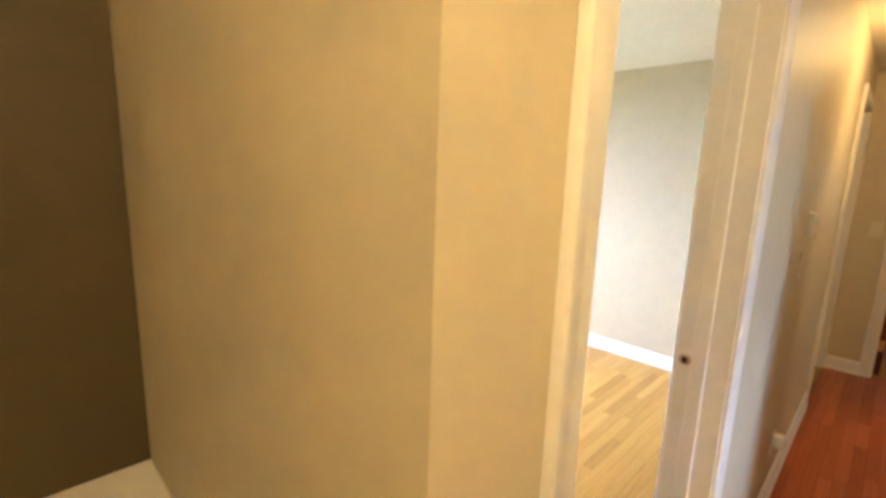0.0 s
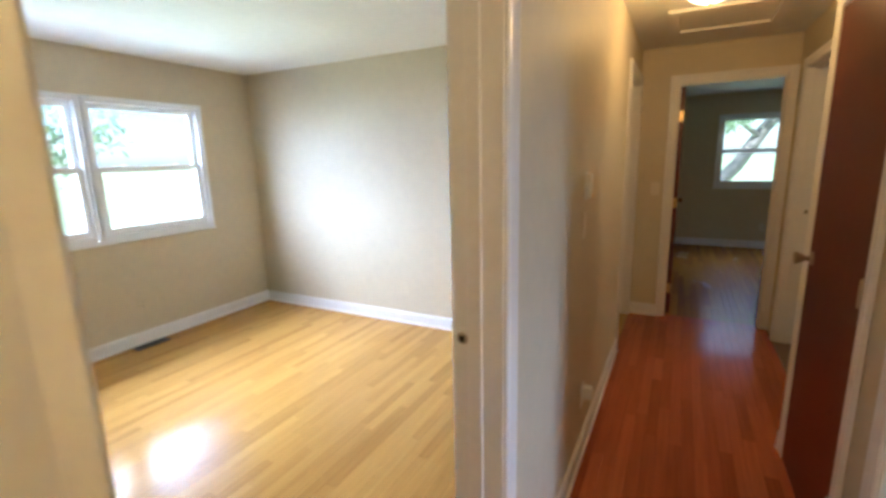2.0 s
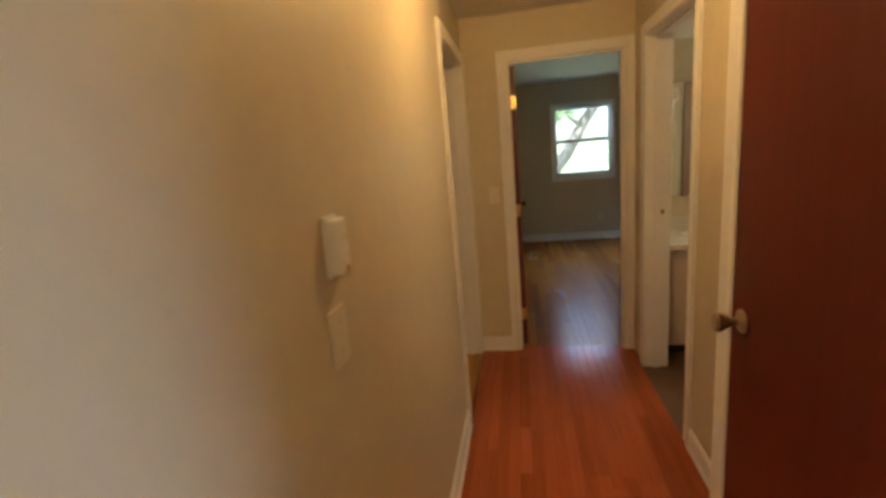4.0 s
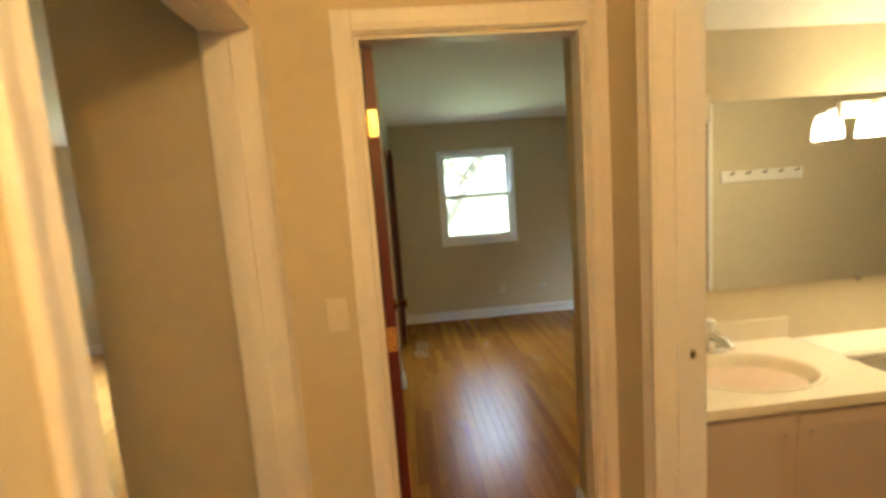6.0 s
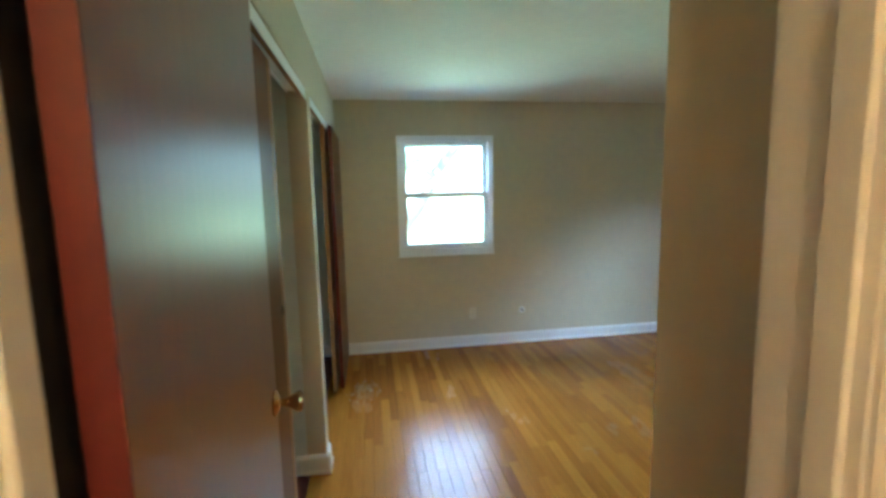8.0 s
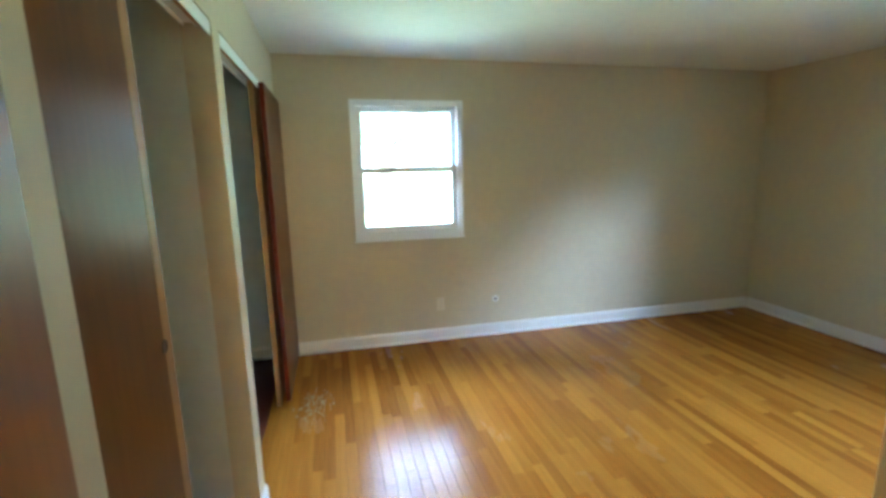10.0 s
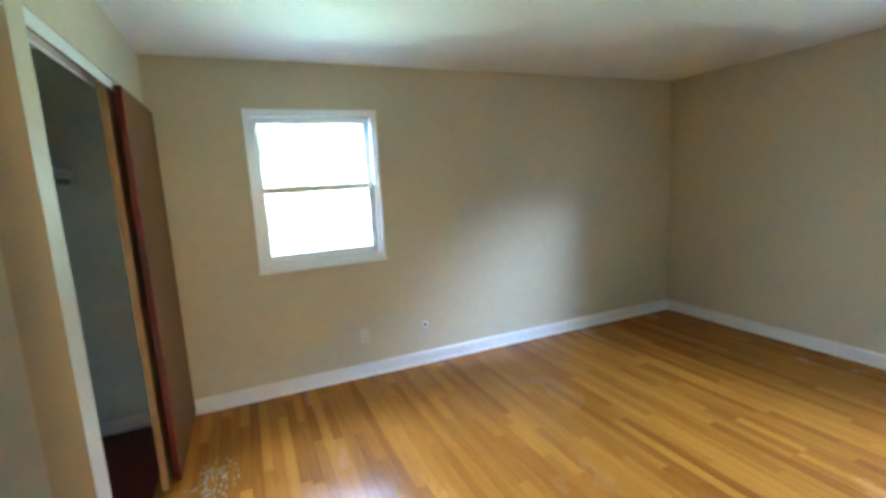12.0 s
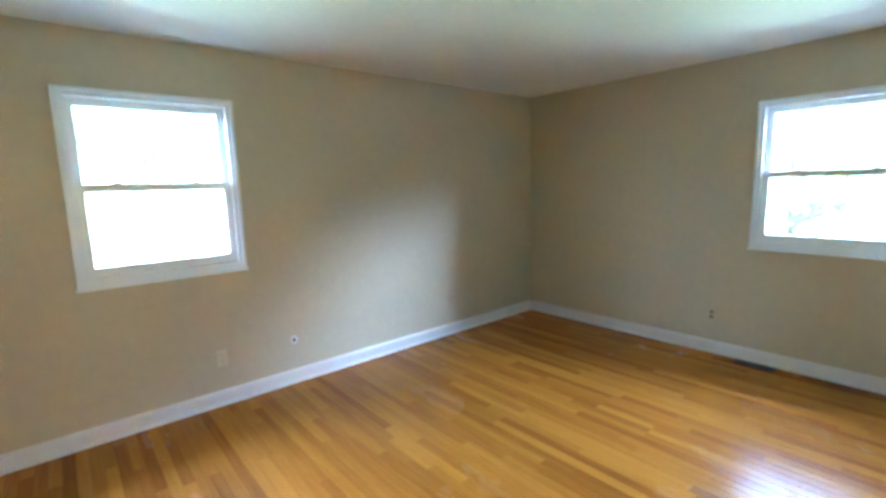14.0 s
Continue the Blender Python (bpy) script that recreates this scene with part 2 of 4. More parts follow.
LEAF = material("green_leaves", (0.16, 0.21, 0.11), 0.5, vary=0.35, scale=1.5, bump=0.0)
GRASS = material("lawn_grass", (0.19, 0.235, 0.125), 0.9, vary=0.3, scale=2, bump=0.5, bump_scale=60)
SIDING = material("pale_siding", (0.55, 0.53, 0.48), 0.7, vary=0.06, scale=4)
SHINGLE = material("grey_roofing", (0.12, 0.11, 0.10), 0.9, vary=0.2, scale=8)


# ---- mesh helpers ----
def V(*a):
    return Vector(a)


def box(bm, lo, hi, bevel=0.0, segs=1):
    lo, hi = Vector(lo), Vector(hi)
    g = bmesh.ops.create_cube(bm, size=1.0)
    vs = g["verts"]
    for v in vs:
        v.co = Vector([lo[i] + (v.co[i] + 0.5) * (hi[i] - lo[i]) for i in range(3)])
    if bevel:
        es = list({e for v in vs for e in v.link_edges})
        bmesh.ops.bevel(bm, geom=es, offset=bevel, segments=segs, profile=0.5, affect="EDGES")
    return bm


def prism(bm, poly, origin, u, w, run):
    """A polygon in the plane of u and w, drawn out along run."""
    o, u, w, run = Vector(origin), Vector(u), Vector(w), Vector(run)
    a = [bm.verts.new(o + u * p + w * q) for p, q in poly]
    b = [bm.verts.new(v.co + run) for v in a]
    k = len(a)
    fs = [bm.faces.new(a), bm.faces.new(list(reversed(b)))]
    for i in range(k):
        fs.append(bm.faces.new((a[i], b[i], b[(i + 1) % k], a[(i + 1) % k])))
    return bm


def lathe(bm, profile, origin, axis="z", segs=24, sx=1.0, sy=1.0):
    """Turns (radius, height) pairs round an axis."""
    o = Vector(origin)
    rings = []
    for r, h in profile:
        ring = []
        for i in range(segs):
            a = 2 * math.pi * i / segs
            c, s = r * math.cos(a) * sx, r * math.sin(a) * sy
            p = {"z": (c, s, h), "x": (h, c, s), "y": (c, h, s)}[axis]
            ring.append(bm.verts.new(o + Vector(p)))
        rings.append(ring)
    for a, b in zip(rings, rings[1:]):
        for i in range(segs):
            bm.faces.new((a[i], a[(i + 1) % segs], b[(i + 1) % segs], b[i]))
    for ring in (rings[0], rings[-1]):
        bm.faces.new(ring)
    return bm


def tube(bm, pts, radii, segs=8):
    rings = []
    for i, p in enumerate(pts):
        d = Vector(pts[min(i + 1, len(pts) - 1)]) - Vector(pts[max(i - 1, 0)])
        q = d.to_track_quat("Z", "Y")
        rings.append([bm.verts.new(Vector(p) + q @ Vector((radii[i] * math.cos(2 * math.pi * k / segs),
                                                           radii[i] * math.sin(2 * math.pi * k / segs), 0))) for k in range(segs)])
    for a, b in zip(rings, rings[1:]):
        for i in range(segs):
            bm.faces.new((a[i], a[(i + 1) % segs], b[(i + 1) % segs], b[i]))
    bm.faces.new(list(reversed(rings[0])))
    bm.faces.new(rings[-1])
    return bm


def mesh_of(name, bm, mat, smooth=False):
    bmesh.ops.recalc_face_normals(bm, faces=bm.faces)
    me = bpy.data.meshes.new(name)
    bm.to_mesh(me)
    bm.free()
    me.materials.append(mat)
    if smooth:
        for p in me.polygons:
            p.use_smooth = True
    return me


def part(name, bm, mat, parent=None, label="", smooth=False):
    ob = new(name, mesh_of(name, bm, mat, smooth))
    if smooth:
        md = ob.modifiers.new("edge", "EDGE_SPLIT")
        md.split_angle = radians(35)
    if parent is not None:
        ob.parent = parent
    return tagged(ob, label) if label else ob


def thing(name, at, label, category, group="", kind=""):
    ob = new(name)
    ob.location = at
    ob.empty_display_size = 0.1
    return tagged(ob, label, category, group, kind)


def BM():
    return bmesh.new()


def one_box(lo, hi, bevel=0.0, segs=1):
    return box(BM(), lo, hi, bevel, segs)


def structure(name, bm, mat, label, category):
    return tagged(part(name, bm, mat), label, category, kind="structure")


def wall(name, axis, a0, a1, b0, b1, z0, z1, holes=(), mat=None, label="greige painted plaster wall"):
    """A wall across one axis, with openings (b0, b1, z0, z1) right through it."""
    bs = sorted({b0, b1, *[h[0] for h in holes], *[h[1] for h in holes]})
    zs = sorted({z0, z1, *[h[2] for h in holes], *[h[3] for h in holes]})

    def solid(i, j):
        if not (0 <= i < len(bs) - 1 and 0 <= j < len(zs) - 1):
            return False
        mb, mz = (bs[i] + bs[i + 1]) / 2, (zs[j] + zs[j + 1]) / 2
        return not any(h[0] < mb < h[1] and h[2] < mz < h[3] for h in holes)

    bm = BM()

    def P(a, b, z):
        return bm.verts.new((a, b, z) if axis == "x" else (b, a, z))

    for i in range(len(bs) - 1):
        for j in range(len(zs) - 1):
            if not solid(i, j):
                continue
            p, q, r, s = bs[i], bs[i + 1], zs[j], zs[j + 1]
            for a in (a0, a1):
                bm.faces.new([P(a, p, r), P(a, q, r), P(a, q, s), P(a, p, s)])
            if not solid(i - 1, j):
                bm.faces.new([P(a0, p, r), P(a1, p, r), P(a1, p, s), P(a0, p, s)])
            if not solid(i + 1, j):
                bm.faces.new([P(a0, q, r), P(a1, q, r), P(a1, q, s), P(a0, q, s)])
            if not solid(i, j - 1):
                bm.faces.new([P(a0, p, r), P(a1, p, r), P(a1, q, r), P(a0, q, r)])
            if not solid(i, j + 1):
                bm.faces.new([P(a0, p, s), P(a1, p, s), P(a1, q, s), P(a0, q, s)])
    bmesh.ops.remove_doubles(bm, verts=bm.verts, dist=0.0005)
    return structure(name, bm, mat or PAINT, label, "wall")


# ---- the house: walls, floors, ceilings ----
H = 2.34
wall("wall_hall_left", "x", -0.125, 0.0, -4.557, 0.0, 0, H, [(-4.328, -3.447, 0, 2.058), (-0.918, -0.052, 0, 2.062)])
wall("wall_hall_end", "y", 0.0, 0.12, -0.125, 1.23, 0, H, [(0.282, 1.048, 0, 2.058)])
wall("wall_closet_block", "y", -0.03, 0.12, -0.56, -0.125, 0, H)
wall("wall_back_bedroom_east", "x", -0.56, -0.44, 0.12, 3.885, 0, H)
wall("wall_north", "y", 3.885, 4.05, -3.74, 5.06, -1.1, H, [(0.832, 1.722, 0.935, 2.015)])
wall("wall_west", "x", -3.74, -3.587, -4.557, 3.885, -1.1, H, [(-3.55, -1.66, 0.905, 1.99), (1.7, 2.6, 0.92, 2.0)])
wall("wall_bedroom_partition", "y", -1.10, -1.0, -3.587, -0.125, 0, H)
wall("wall_front_bedroom_south", "y", -4.557, -4.43, -3.587, -0.125, 0, H)
# shade on this wall is put into its dark colour
wall("wall_landing_west", "x", -1.22, -1.10, -6.9, -4.557, 0, H, mat=SHADEDPAINT, label="stair wall with its shade put into dark olive brown colour")
wall("wall_landing_south", "y", -7.0, -6.9, -1.22, 1.03, 0, H)
wall("wall_hall_right_near", "x", 0.905, 1.03, -6.9, -1.88, 0, H, [(-2.651, -1.934, 0, 2.058), (-3.85, -2.93, 0, 2.058)])
wall("wall_hall_jog", "y", -1.94, -1.88, 1.03, 1.23, 0, H)
wall("wall_hall_right", "x", 1.10, 1.23, -1.88, 0.0, 0, H, [(-1.063, -0.272, 0, 2.058)])
wall("wall_entry_right", "x", 1.13, 1.23, 0.12, 0.46, 0, H)
wall("wall_bath_mirror", "y", 0.36, 0.46, 1.23, 5.06, 0, H)
wall("wall_east", "x", 4.8, 4.96, 0.46, 3.885, -1.1, H, [(0.86, 1.76, 0.915, 1.975)])
wall("wall_bath_south", "y", -1.2, -1.08, 1.23, 4.9, 0, H)
wall("wall_bath_east", "x", 4.8, 4.9, -1.08, 0.36, 0, H)
wall("wall_side_room_north", "y", -2.75, -2.65, 1.03, 3.5, 0, H)
wall("wall_side_room_south", "y", -4.8, -4.7, 1.03, 3.5, 0, H)
wall("wall_side_room_east", "x", 3.4, 3.5, -4.7, -2.75, 0, H, [(-3.85, -2.95, 0.9, 2.0)])
wall("wall_closet_front", "x", 0.18, 0.28, 0.12, 3.885, 0, H, [(0.95, 2.05, 0, 2.03), (2.17, 3.84, 0, 2.03)])
wall("wall_closet_divider", "y", 2.05, 2.17, -0.44, 0.18, 0, H, mat=CLOSETPAINT, label="pale grey painted closet side wall")
structure("closet_lining", one_box((-0.438, 0.121, 0.0), (-0.434, 2.049, H)), CLOSETPAINT, "pale grey painted closet back wall", "wall")
structure("closet_lining", one_box((-0.438, 2.171, 0.0), (-0.434, 3.884, H)), CLOSETPAINT, "pale grey painted closet back wall", "wall")
structure("closet_lining", one_box((-0.434, 3.879, 0.0), (0.18, 3.884, H)), CLOSETPAINT, "pale grey painted closet end wall", "wall")
structure("ceiling", one_box((-3.74, -7.0, H), (5.06, 4.05, H + 0.12)), CEIL, "white painted plaster ceiling", "ceiling")
structure("ceiling_bath", one_box((1.23, -1.08, 2.115), (4.8, 0.36, 2.16)), CEIL, "lower white painted bathroom ceiling", "ceiling")
structure("subfloor", one_box((-3.74, -7.0, -0.25), (5.06, 4.05, -0.014)), BLACK, "dark floor boards under the hardwood", "floor")
structure("foundation", one_box((-3.70, -6.96, -1.3), (5.02, 4.01, -0.26)), SIDING, "pale house foundation below the floors", "foundation")
structure("floor_bath", one_box((1.09, -1.08, -0.014), (4.8, 0.36, 0.0)), LINO, "dark brown sheet flooring in the bathroom", "floor")
structure("floor_side_room", one_box((1.03, -4.7, -0.014), (3.4, -2.75, 0.0)), LINO, "brown floor of the side room", "floor")
# closet floors are one plain slab in the dark red-brown veneer
structure("floor_closet", one_box((-0.44, 0.12, -0.014), (0.19, 3.885, 0.002)), LAUAN, "dark red-brown floor inside the closets", "floor")
rb = BM()
prism(rb, [(-4.1, 0), (5.4, 0), (0.66, 0.7)], (0, -7.2, H + 0.13), (1, 0, 0), (0, 0, 1), (0, 11.3, 0))
structure("roof", rb, SHINGLE, "grey shingled gable roof", "roof")

# low ledge over the stairs beside the landing
lb = one_box((-1.10, -6.9, 0.0), (-0.56, -4.557, 0.69))
structure("ledge", lb, PAINT, "low painted stair bulkhead beside the landing", "ledge")
structure("ledge_cap", one_box((-1.10, -6.9, 0.69), (-0.54, -4.557, 0.72), 0.004), TRIM, "white painted cap on the low ledge", "trim")

# ---- trim ----
BASE = [(0, 0), (0.022, 0), (0.022, 0.008), (0.017, 0.016), (0.013, 0.02), (0.013, 0.084), (0.009, 0.095), (0.004, 0.103), (0, 0.105)]
CASE = [(0, 0), (0, 0.009), (0.005, 0.013), (0.028, 0.011), (0.046, 0.015), (0.058, 0.018), (0.064, 0.017), (0.066, 0.013), (0.066, 0)]


def baseboard(p, q, n, label="white painted wooden baseboard"):
    bm = BM()
    p, q = Vector((*p, 0)), Vector((*q, 0))
    prism(bm, BASE, p + Vector((*n, 0)) * 0.001, Vector((*n, 0)), (0, 0, 1), q - p)
    return structure("baseboard", bm, TRIM, label, "baseboard")


for p, q, n in (
        ((0, -4.557), (0, -4.385), (1, 0)), ((0, -3.396), (0, -0.97), (1, 0)),
        ((0.001, 0), (0.24, 0), (0, -1)), ((1.10, -1.88), (1.10, -1.117), (-1, 0)),
        ((0.905, -1.8805), (0.905, -1.858), (-1, 0)), ((0.884, -1.88), (1.10, -1.88), (0, 1)), ((0.905, -2.88), (0.905, -2.704), (-1, 0)),
        ((-3.587, -4.43), (-3.587, -1.10), (1, 0)), ((-3.56, -1.10), (-0.125, -1.10), (0, -1)), ((-0.125, -3.39), (-0.125, -1.12), (-1, 0)),
        ((0.28, 3.885), (4.8, 3.885), (0, -1)), ((4.8, 0.48), (4.8, 3.86), (-1, 0)), ((1.13, 0.46), (4.8, 0.46), (0, 1)),
        ((1.13, 0.12), (1.13, 0.482), (-1, 0)), ((0.28, 0.12), (0.28, 0.95), (1, 0)), ((0.28, 2.028), (0.28, 2.17), (1, 0)),
        ((-0.43, 2.05), (0.302, 2.05), (0, -1)), ((-0.43, 3.879), (0.18, 3.879), (0, -1)), ((-0.434, 2.17), (-0.434, 3.856), (1, 0)),
        ((-0.434, 0.12), (-0.434, 2.027), (1, 0)),
        ((-3.587, 3.885), (-0.56, 3.885), (0, -1)), ((-0.56, -0.03), (-0.56, 3.86), (-1, 0)), ((-0.582, -0.03), (-0.13, -0.03), (0, -1)),
        ((-3.587, -1.0), (-3.587, 3.86), (1, 0))):
    baseboard(p, q, n)


def door_frame(name, axis, a0, a1, b0, b1, top, sides=(-1, 1), stop=0.5, label="white painted door frame with moulded casing"):
    """Jamb lining, stops and casing of an opening from b0 to b1 in a wall a0..a1."""
    root = thing(name, (0, 0, 0), label, "door frame", kind="structure")

    def M(a, b, z):
        return Vector((a, b, z)) if axis == "x" else Vector((b, a, z))

    def bx(lo, hi, bevel=0.0015):
        c = [M(*lo), M(*hi)]
        return one_box([min(c[0][i], c[1][i]) for i in range(3)], [max(c[0][i], c[1][i]) for i in range(3)], bevel)

    e = 0.003
    part("jamb", bx((a0 - e, b0 - 0.018, 0), (a1 + e, b0, top)), TRIM, root)
    part("jamb", bx((a0 - e, b1, 0), (a1 + e, b1 + 0.018, top)), TRIM, root)
    part("head_jamb", bx((a0 - e, b0 - 0.018, top), (a1 + e, b1 + 0.018, top + 0.018)), TRIM, root)
    if stop is not None:
        m = a0 + (a1 - a0) * stop
        part("door_stop", bx((m - 0.018, b0, 0), (m + 0.018, b0 + 0.011, top)), TRIM, root)
        part("door_stop", bx((m - 0.018, b1 - 0.011, 0), (m + 0.018, b1, top)), TRIM, root)
        part("door_stop", bx((m - 0.018, b0 + 0.011, top - 0.011), (m + 0.018, b1 - 0.011, top)), TRIM, root)
    for s in sides:
        face = a1 + 0.001 if s > 0 else a0 - 0.001
        na = M(s, 0, 0) - M(0, 0, 0)
        ub = M(0, 1, 0) - M(0, 0, 0)
        r = 0.004
        w = 0.066
        for b, sg in ((b0 - r, -1), (b1 + r, 1)):
            bm = BM()
            prism(bm, CASE, M(face, b, 0), ub * sg, na, (0, 0, top + r + w))
            part("casing", bm, TRIM, root)
        bm = BM()
        prism(bm, CASE, M(face, b0 - r, top + r), (0, 0, 1), na, ub * (b1 - b0 + 2 * r))
        part("head_casing", bm, TRIM, root)
    return root


door_frame("door_frame_1", "x", -0.125, 0.0, -4.304, -3.465, 2.04, stop=0.45)
door_frame("door_frame_2", "x", -0.125, 0.0, -0.90, -0.07, 2.045, stop=0.45)
df3 = door_frame("door_frame_3", "y", 0.0, 0.12, 0.300, 1.03, 2.04, stop=0.25)
# thin black strip laid on the jamb as the shade of the hinge gap
part("hinge_gap_shade", one_box((0.2995, 0.060, 0.002), (0.3025, 0.1235, 2.038), 0.0005), BLACK, df3, "black strip for the shade in the gap behind the hinges")
door_frame("door_frame_4", "x", 1.10, 1.23, -1.045, -0.29, 2.04, stop=0.5)
door_frame("door_frame_5", "x", 0.905, 1.03, -2.633, -1.952, 2.04, sides=(-1,), stop=None)
door_frame("door_frame_6", "x", 0.905, 1.03, -3.83, -2.95, 2.04, stop=None)


def strike(at, n, label="small dark brass strike plate on the door jamb"):
    root = thing("strike_plate", at, label, "strike plate")
    n = Vector(n)
    bm = one_box((-0.016, -0.0012, -0.026), (0.016, 0.0012, 0.026), 0.001)
    for v in bm.verts:
        v.co = v.co + n * 0.0012
    part("plate", bm, TRIM, root, "painted-over plate")
    bm = BM()
    lathe(bm, [(0.001, -0.0025), (0.016, -0.0025), (0.016, -0.005), (0.012, -0.007), (0.001, -0.007)], (0, 0, 0), "y", 16)
    part("latch_bushing", bm, NICKEL, root)
    bm = one_box((-0.007, -0.0062, -0.008), (0.007, -0.0049, 0.008), 0.0003)
    for v in bm.verts:
        v.co = v.co + n * 0.0022
    part("latch_hole", bm, BLACK, root)
    return root


strike((-0.105, -3.465, 1.03), (0, -1, 0))
strike((-0.07, -0.07, 1.035), (0, -1, 0))
strike((1.19, -0.29, 1.03), (0, -1, 0))


# ---- windows ----
def window(name, axis, face, out, b0, b1, z0, z1, deep, label):
    """A double-hung window. face: the inner wall plane; out: +1 or -1 along the axis."""
    root = thing(name, (0, 0, 0), label, "window", kind="structure")

    def bx(d0, d1, p, q, r, s, bevel=0.002):
        a = sorted((face + out * d0, face + out * d1))
        lo, hi = (a[0], p, r), (a[1], q, s)
        if axis == "y":
            lo, hi = (p, a[0], r), (q, a[1], s)
        return lo, hi, bevel

    def ring(name, d0, d1, p, q, r, s, w, wb=None, mat=VINYL):
        wb = wb or w
        bm = BM()
        for c in ((p, p + w, r, s), (q - w, q, r, s), (p + w, q - w, s - w, s), (p + w, q - w, r, r + wb)):
            box(bm, *bx(d0, d1, *c))
        return part(name, bm, mat, root)

    ring("window_trim", -0.012, 0.003, b0 - 0.012, b1 + 0.012, z0 - 0.012, z1 + 0.012, 0.022)
    ring("window_frame", 0.0031, deep, b0, b1, z0, z1, 0.034)
    mid = (z0 + z1) / 2 + 0.01
    p, q = b0 + 0.035, b1 - 0.035
    lower = ring("lower_sash", 0.03, 0.062, p, q, z0 + 0.035, mid + 0.018, 0.044, 0.056)
    upper = ring("upper_sash", 0.066, 0.098, p, q, mid - 0.018, z1 - 0.035, 0.044, 0.036)
    for sash, d, r, s in ((lower, 0.045, z0 + 0.085, mid - 0.02), (upper, 0.081, mid + 0.012, z1 - 0.075)):
        g = part("pane", box(BM(), *bx(d, d + 0.004, p + 0.04, q - 0.04, r, s, 0.0)), GLASS, sash, "clear glass pane")
        g.visible_shadow = False
    for f in (0.27, 0.73):
        c = b0 + (b1 - b0) * f
        lock = part("sash_lock", box(BM(), *bx(0.034, 0.058, c - 0.024, c + 0.024, mid + 0.0182, mid + 0.026, 0.003)), VINYL, root)
        part("cam_lever", box(BM(), *bx(0.040, 0.050, c - 0.014, c + 0.004, mid + 0.0262, mid + 0.031, 0.001)), VINYL, lock)
    part("window_sill", box(BM(), *bx(-0.022, 0.003, b0 - 0.02, b1 + 0.02, z0 - 0.03, z0 - 0.0125, 0.004)), VINYL, root)
    return root


WL = "white vinyl double-hung window in a painted wall"
window("window_1", "y", 3.885, 1, 0.832, 1.722, 0.935, 2.015, 0.165, WL)
window("window_2", "x", 4.8, 1, 0.86, 1.76, 0.915, 1.975, 0.16, WL)
window("window_3", "x", -3.587, -1, -2.60, -1.66, 0.905, 1.99, 0.153, "one of two white vinyl double-hung windows side by side")
window("window_4", "x", -3.587, -1, -3.55, -2.61, 0.905, 1.99, 0.153, "one of two white vinyl double-hung windows side by side")
window("window_5", "x", -3.587, -1, 1.7, 2.6, 0.92, 2.0, 0.153, WL)
window("window_6", "x", 3.4, 1, -3.85, -2.95, 0.9, 2.0, 0.1, WL)


# ---- doors ----
KNOB = [(0.030, 0.0), (0.032, 0.004), (0.024, 0.009), (0.011, 0.014), (0.010, 0.026), (0.014, 0.034),
        (0.021, 0.046), (0.026, 0.057), (0.0265, 0.063), (0.021, 0.068), (0.004, 0.069)]


def knob(parent, at, axis, sgn, mat, name="door_knob", label="turned metal door knob"):
    bm = BM()
    lathe(bm, [(r, h * sgn) for r, h in KNOB], at, axis, 24)
    return part(name, bm, mat, parent, label, True)


def hinge(parent, at, n, along, label="worn brass butt hinge"):
    """Leaf plate with knuckle. n: the way the plate faces; along: across the plate."""
    n, a = Vector(n), Vector(along)
    bm = BM()
    c = Vector(at)
    prism(bm, [(-0.016, -0.036), (-0.012, -0.044), (0.012, -0.044), (0.016, -0.036), (0.016, 0.036), (0.012, 0.044), (-0.012, 0.044), (-0.016, 0.036)],
          c, a, (0, 0, 1), n * 0.003)
    hp = part("hinge", bm, BRASS, parent, label)
    bm = BM()
    lathe(bm, [(0.0055, -0.046), (0.0055, 0.046)], c + a * -0.02 + n * 0.003, "z", 12)
    part("hinge_pin", bm, BRASS, hp, "", True)
    for dz in (-0.028, 0.0, 0.028):
        bm = BM()
        ax = "y" if abs(n.y) > 0.5 else "x"
        lathe(bm, [(0.0036, 0.0), (0.003, 0.0014 * (n.y + n.x))], c + a * (0.006 if dz else -0.003) + n * 0.003 + Vector((0, 0, dz)), ax, 8)
        part("screw", bm, DARKMETAL, hp)
    return hp


def slab(lo, hi, bevel=0.002):
    return one_box(lo, hi, bevel)


d3 = thing("door_3", (0.33, 0.085, 0), "dark brown flush wooden door standing open against the closet wall", "door", kind="structure")
def local(ob, bm):
    for v in bm.verts:
        v.co -= ob.location
    return bm
part("leaf", local(d3, slab((0.3135, 0.085, 0.012), (0.347, 0.815, 2.028))), DARKDOOR, d3)
part("hinge_edge", local(d3, slab((0.3125, 0.0815, 0.012), (0.348, 0.0852, 2.028), 0.0005)), DOOREDGE, d3, "worn red painted door edge")
for z in (1.786, 1.04, 0.25):
    hinge(d3, Vector((0.330, 0.0815, z)) - d3.location, (0, -1, 0), (1, 0, 0))
knob(d3, Vector((0.347, 0.775, 1.0)) - d3.location, "x", 1, KNOBBRASS)

d3.rotation_euler.z = radians(2.4)

d5 = thing("door_5", (0.92, -2.57, 0), "red-brown flush wooden closet door, closed in its frame", "door", kind="structure")
part("leaf", local(d5, slab((0.895, -2.630, 0.012), (0.928, -1.955, 2.036))), LAUAN, d5)
for z in (1.76, 1.03, 0.25):
    hb = BM()
    lathe(hb, [(0.004, -0.048), (0.0065, -0.044), (0.0065, 0.044), (0.004, 0.048)], Vector((0.8895, -2.632, z)) - d5.location, "z", 12)
    part("hinge", hb, NICKEL, d5, "narrow dull metal hinge knuckle", True)
knob(d5, Vector((0.895, -2.015, 1.015)) - d5.location, "x", -1, NICKEL)

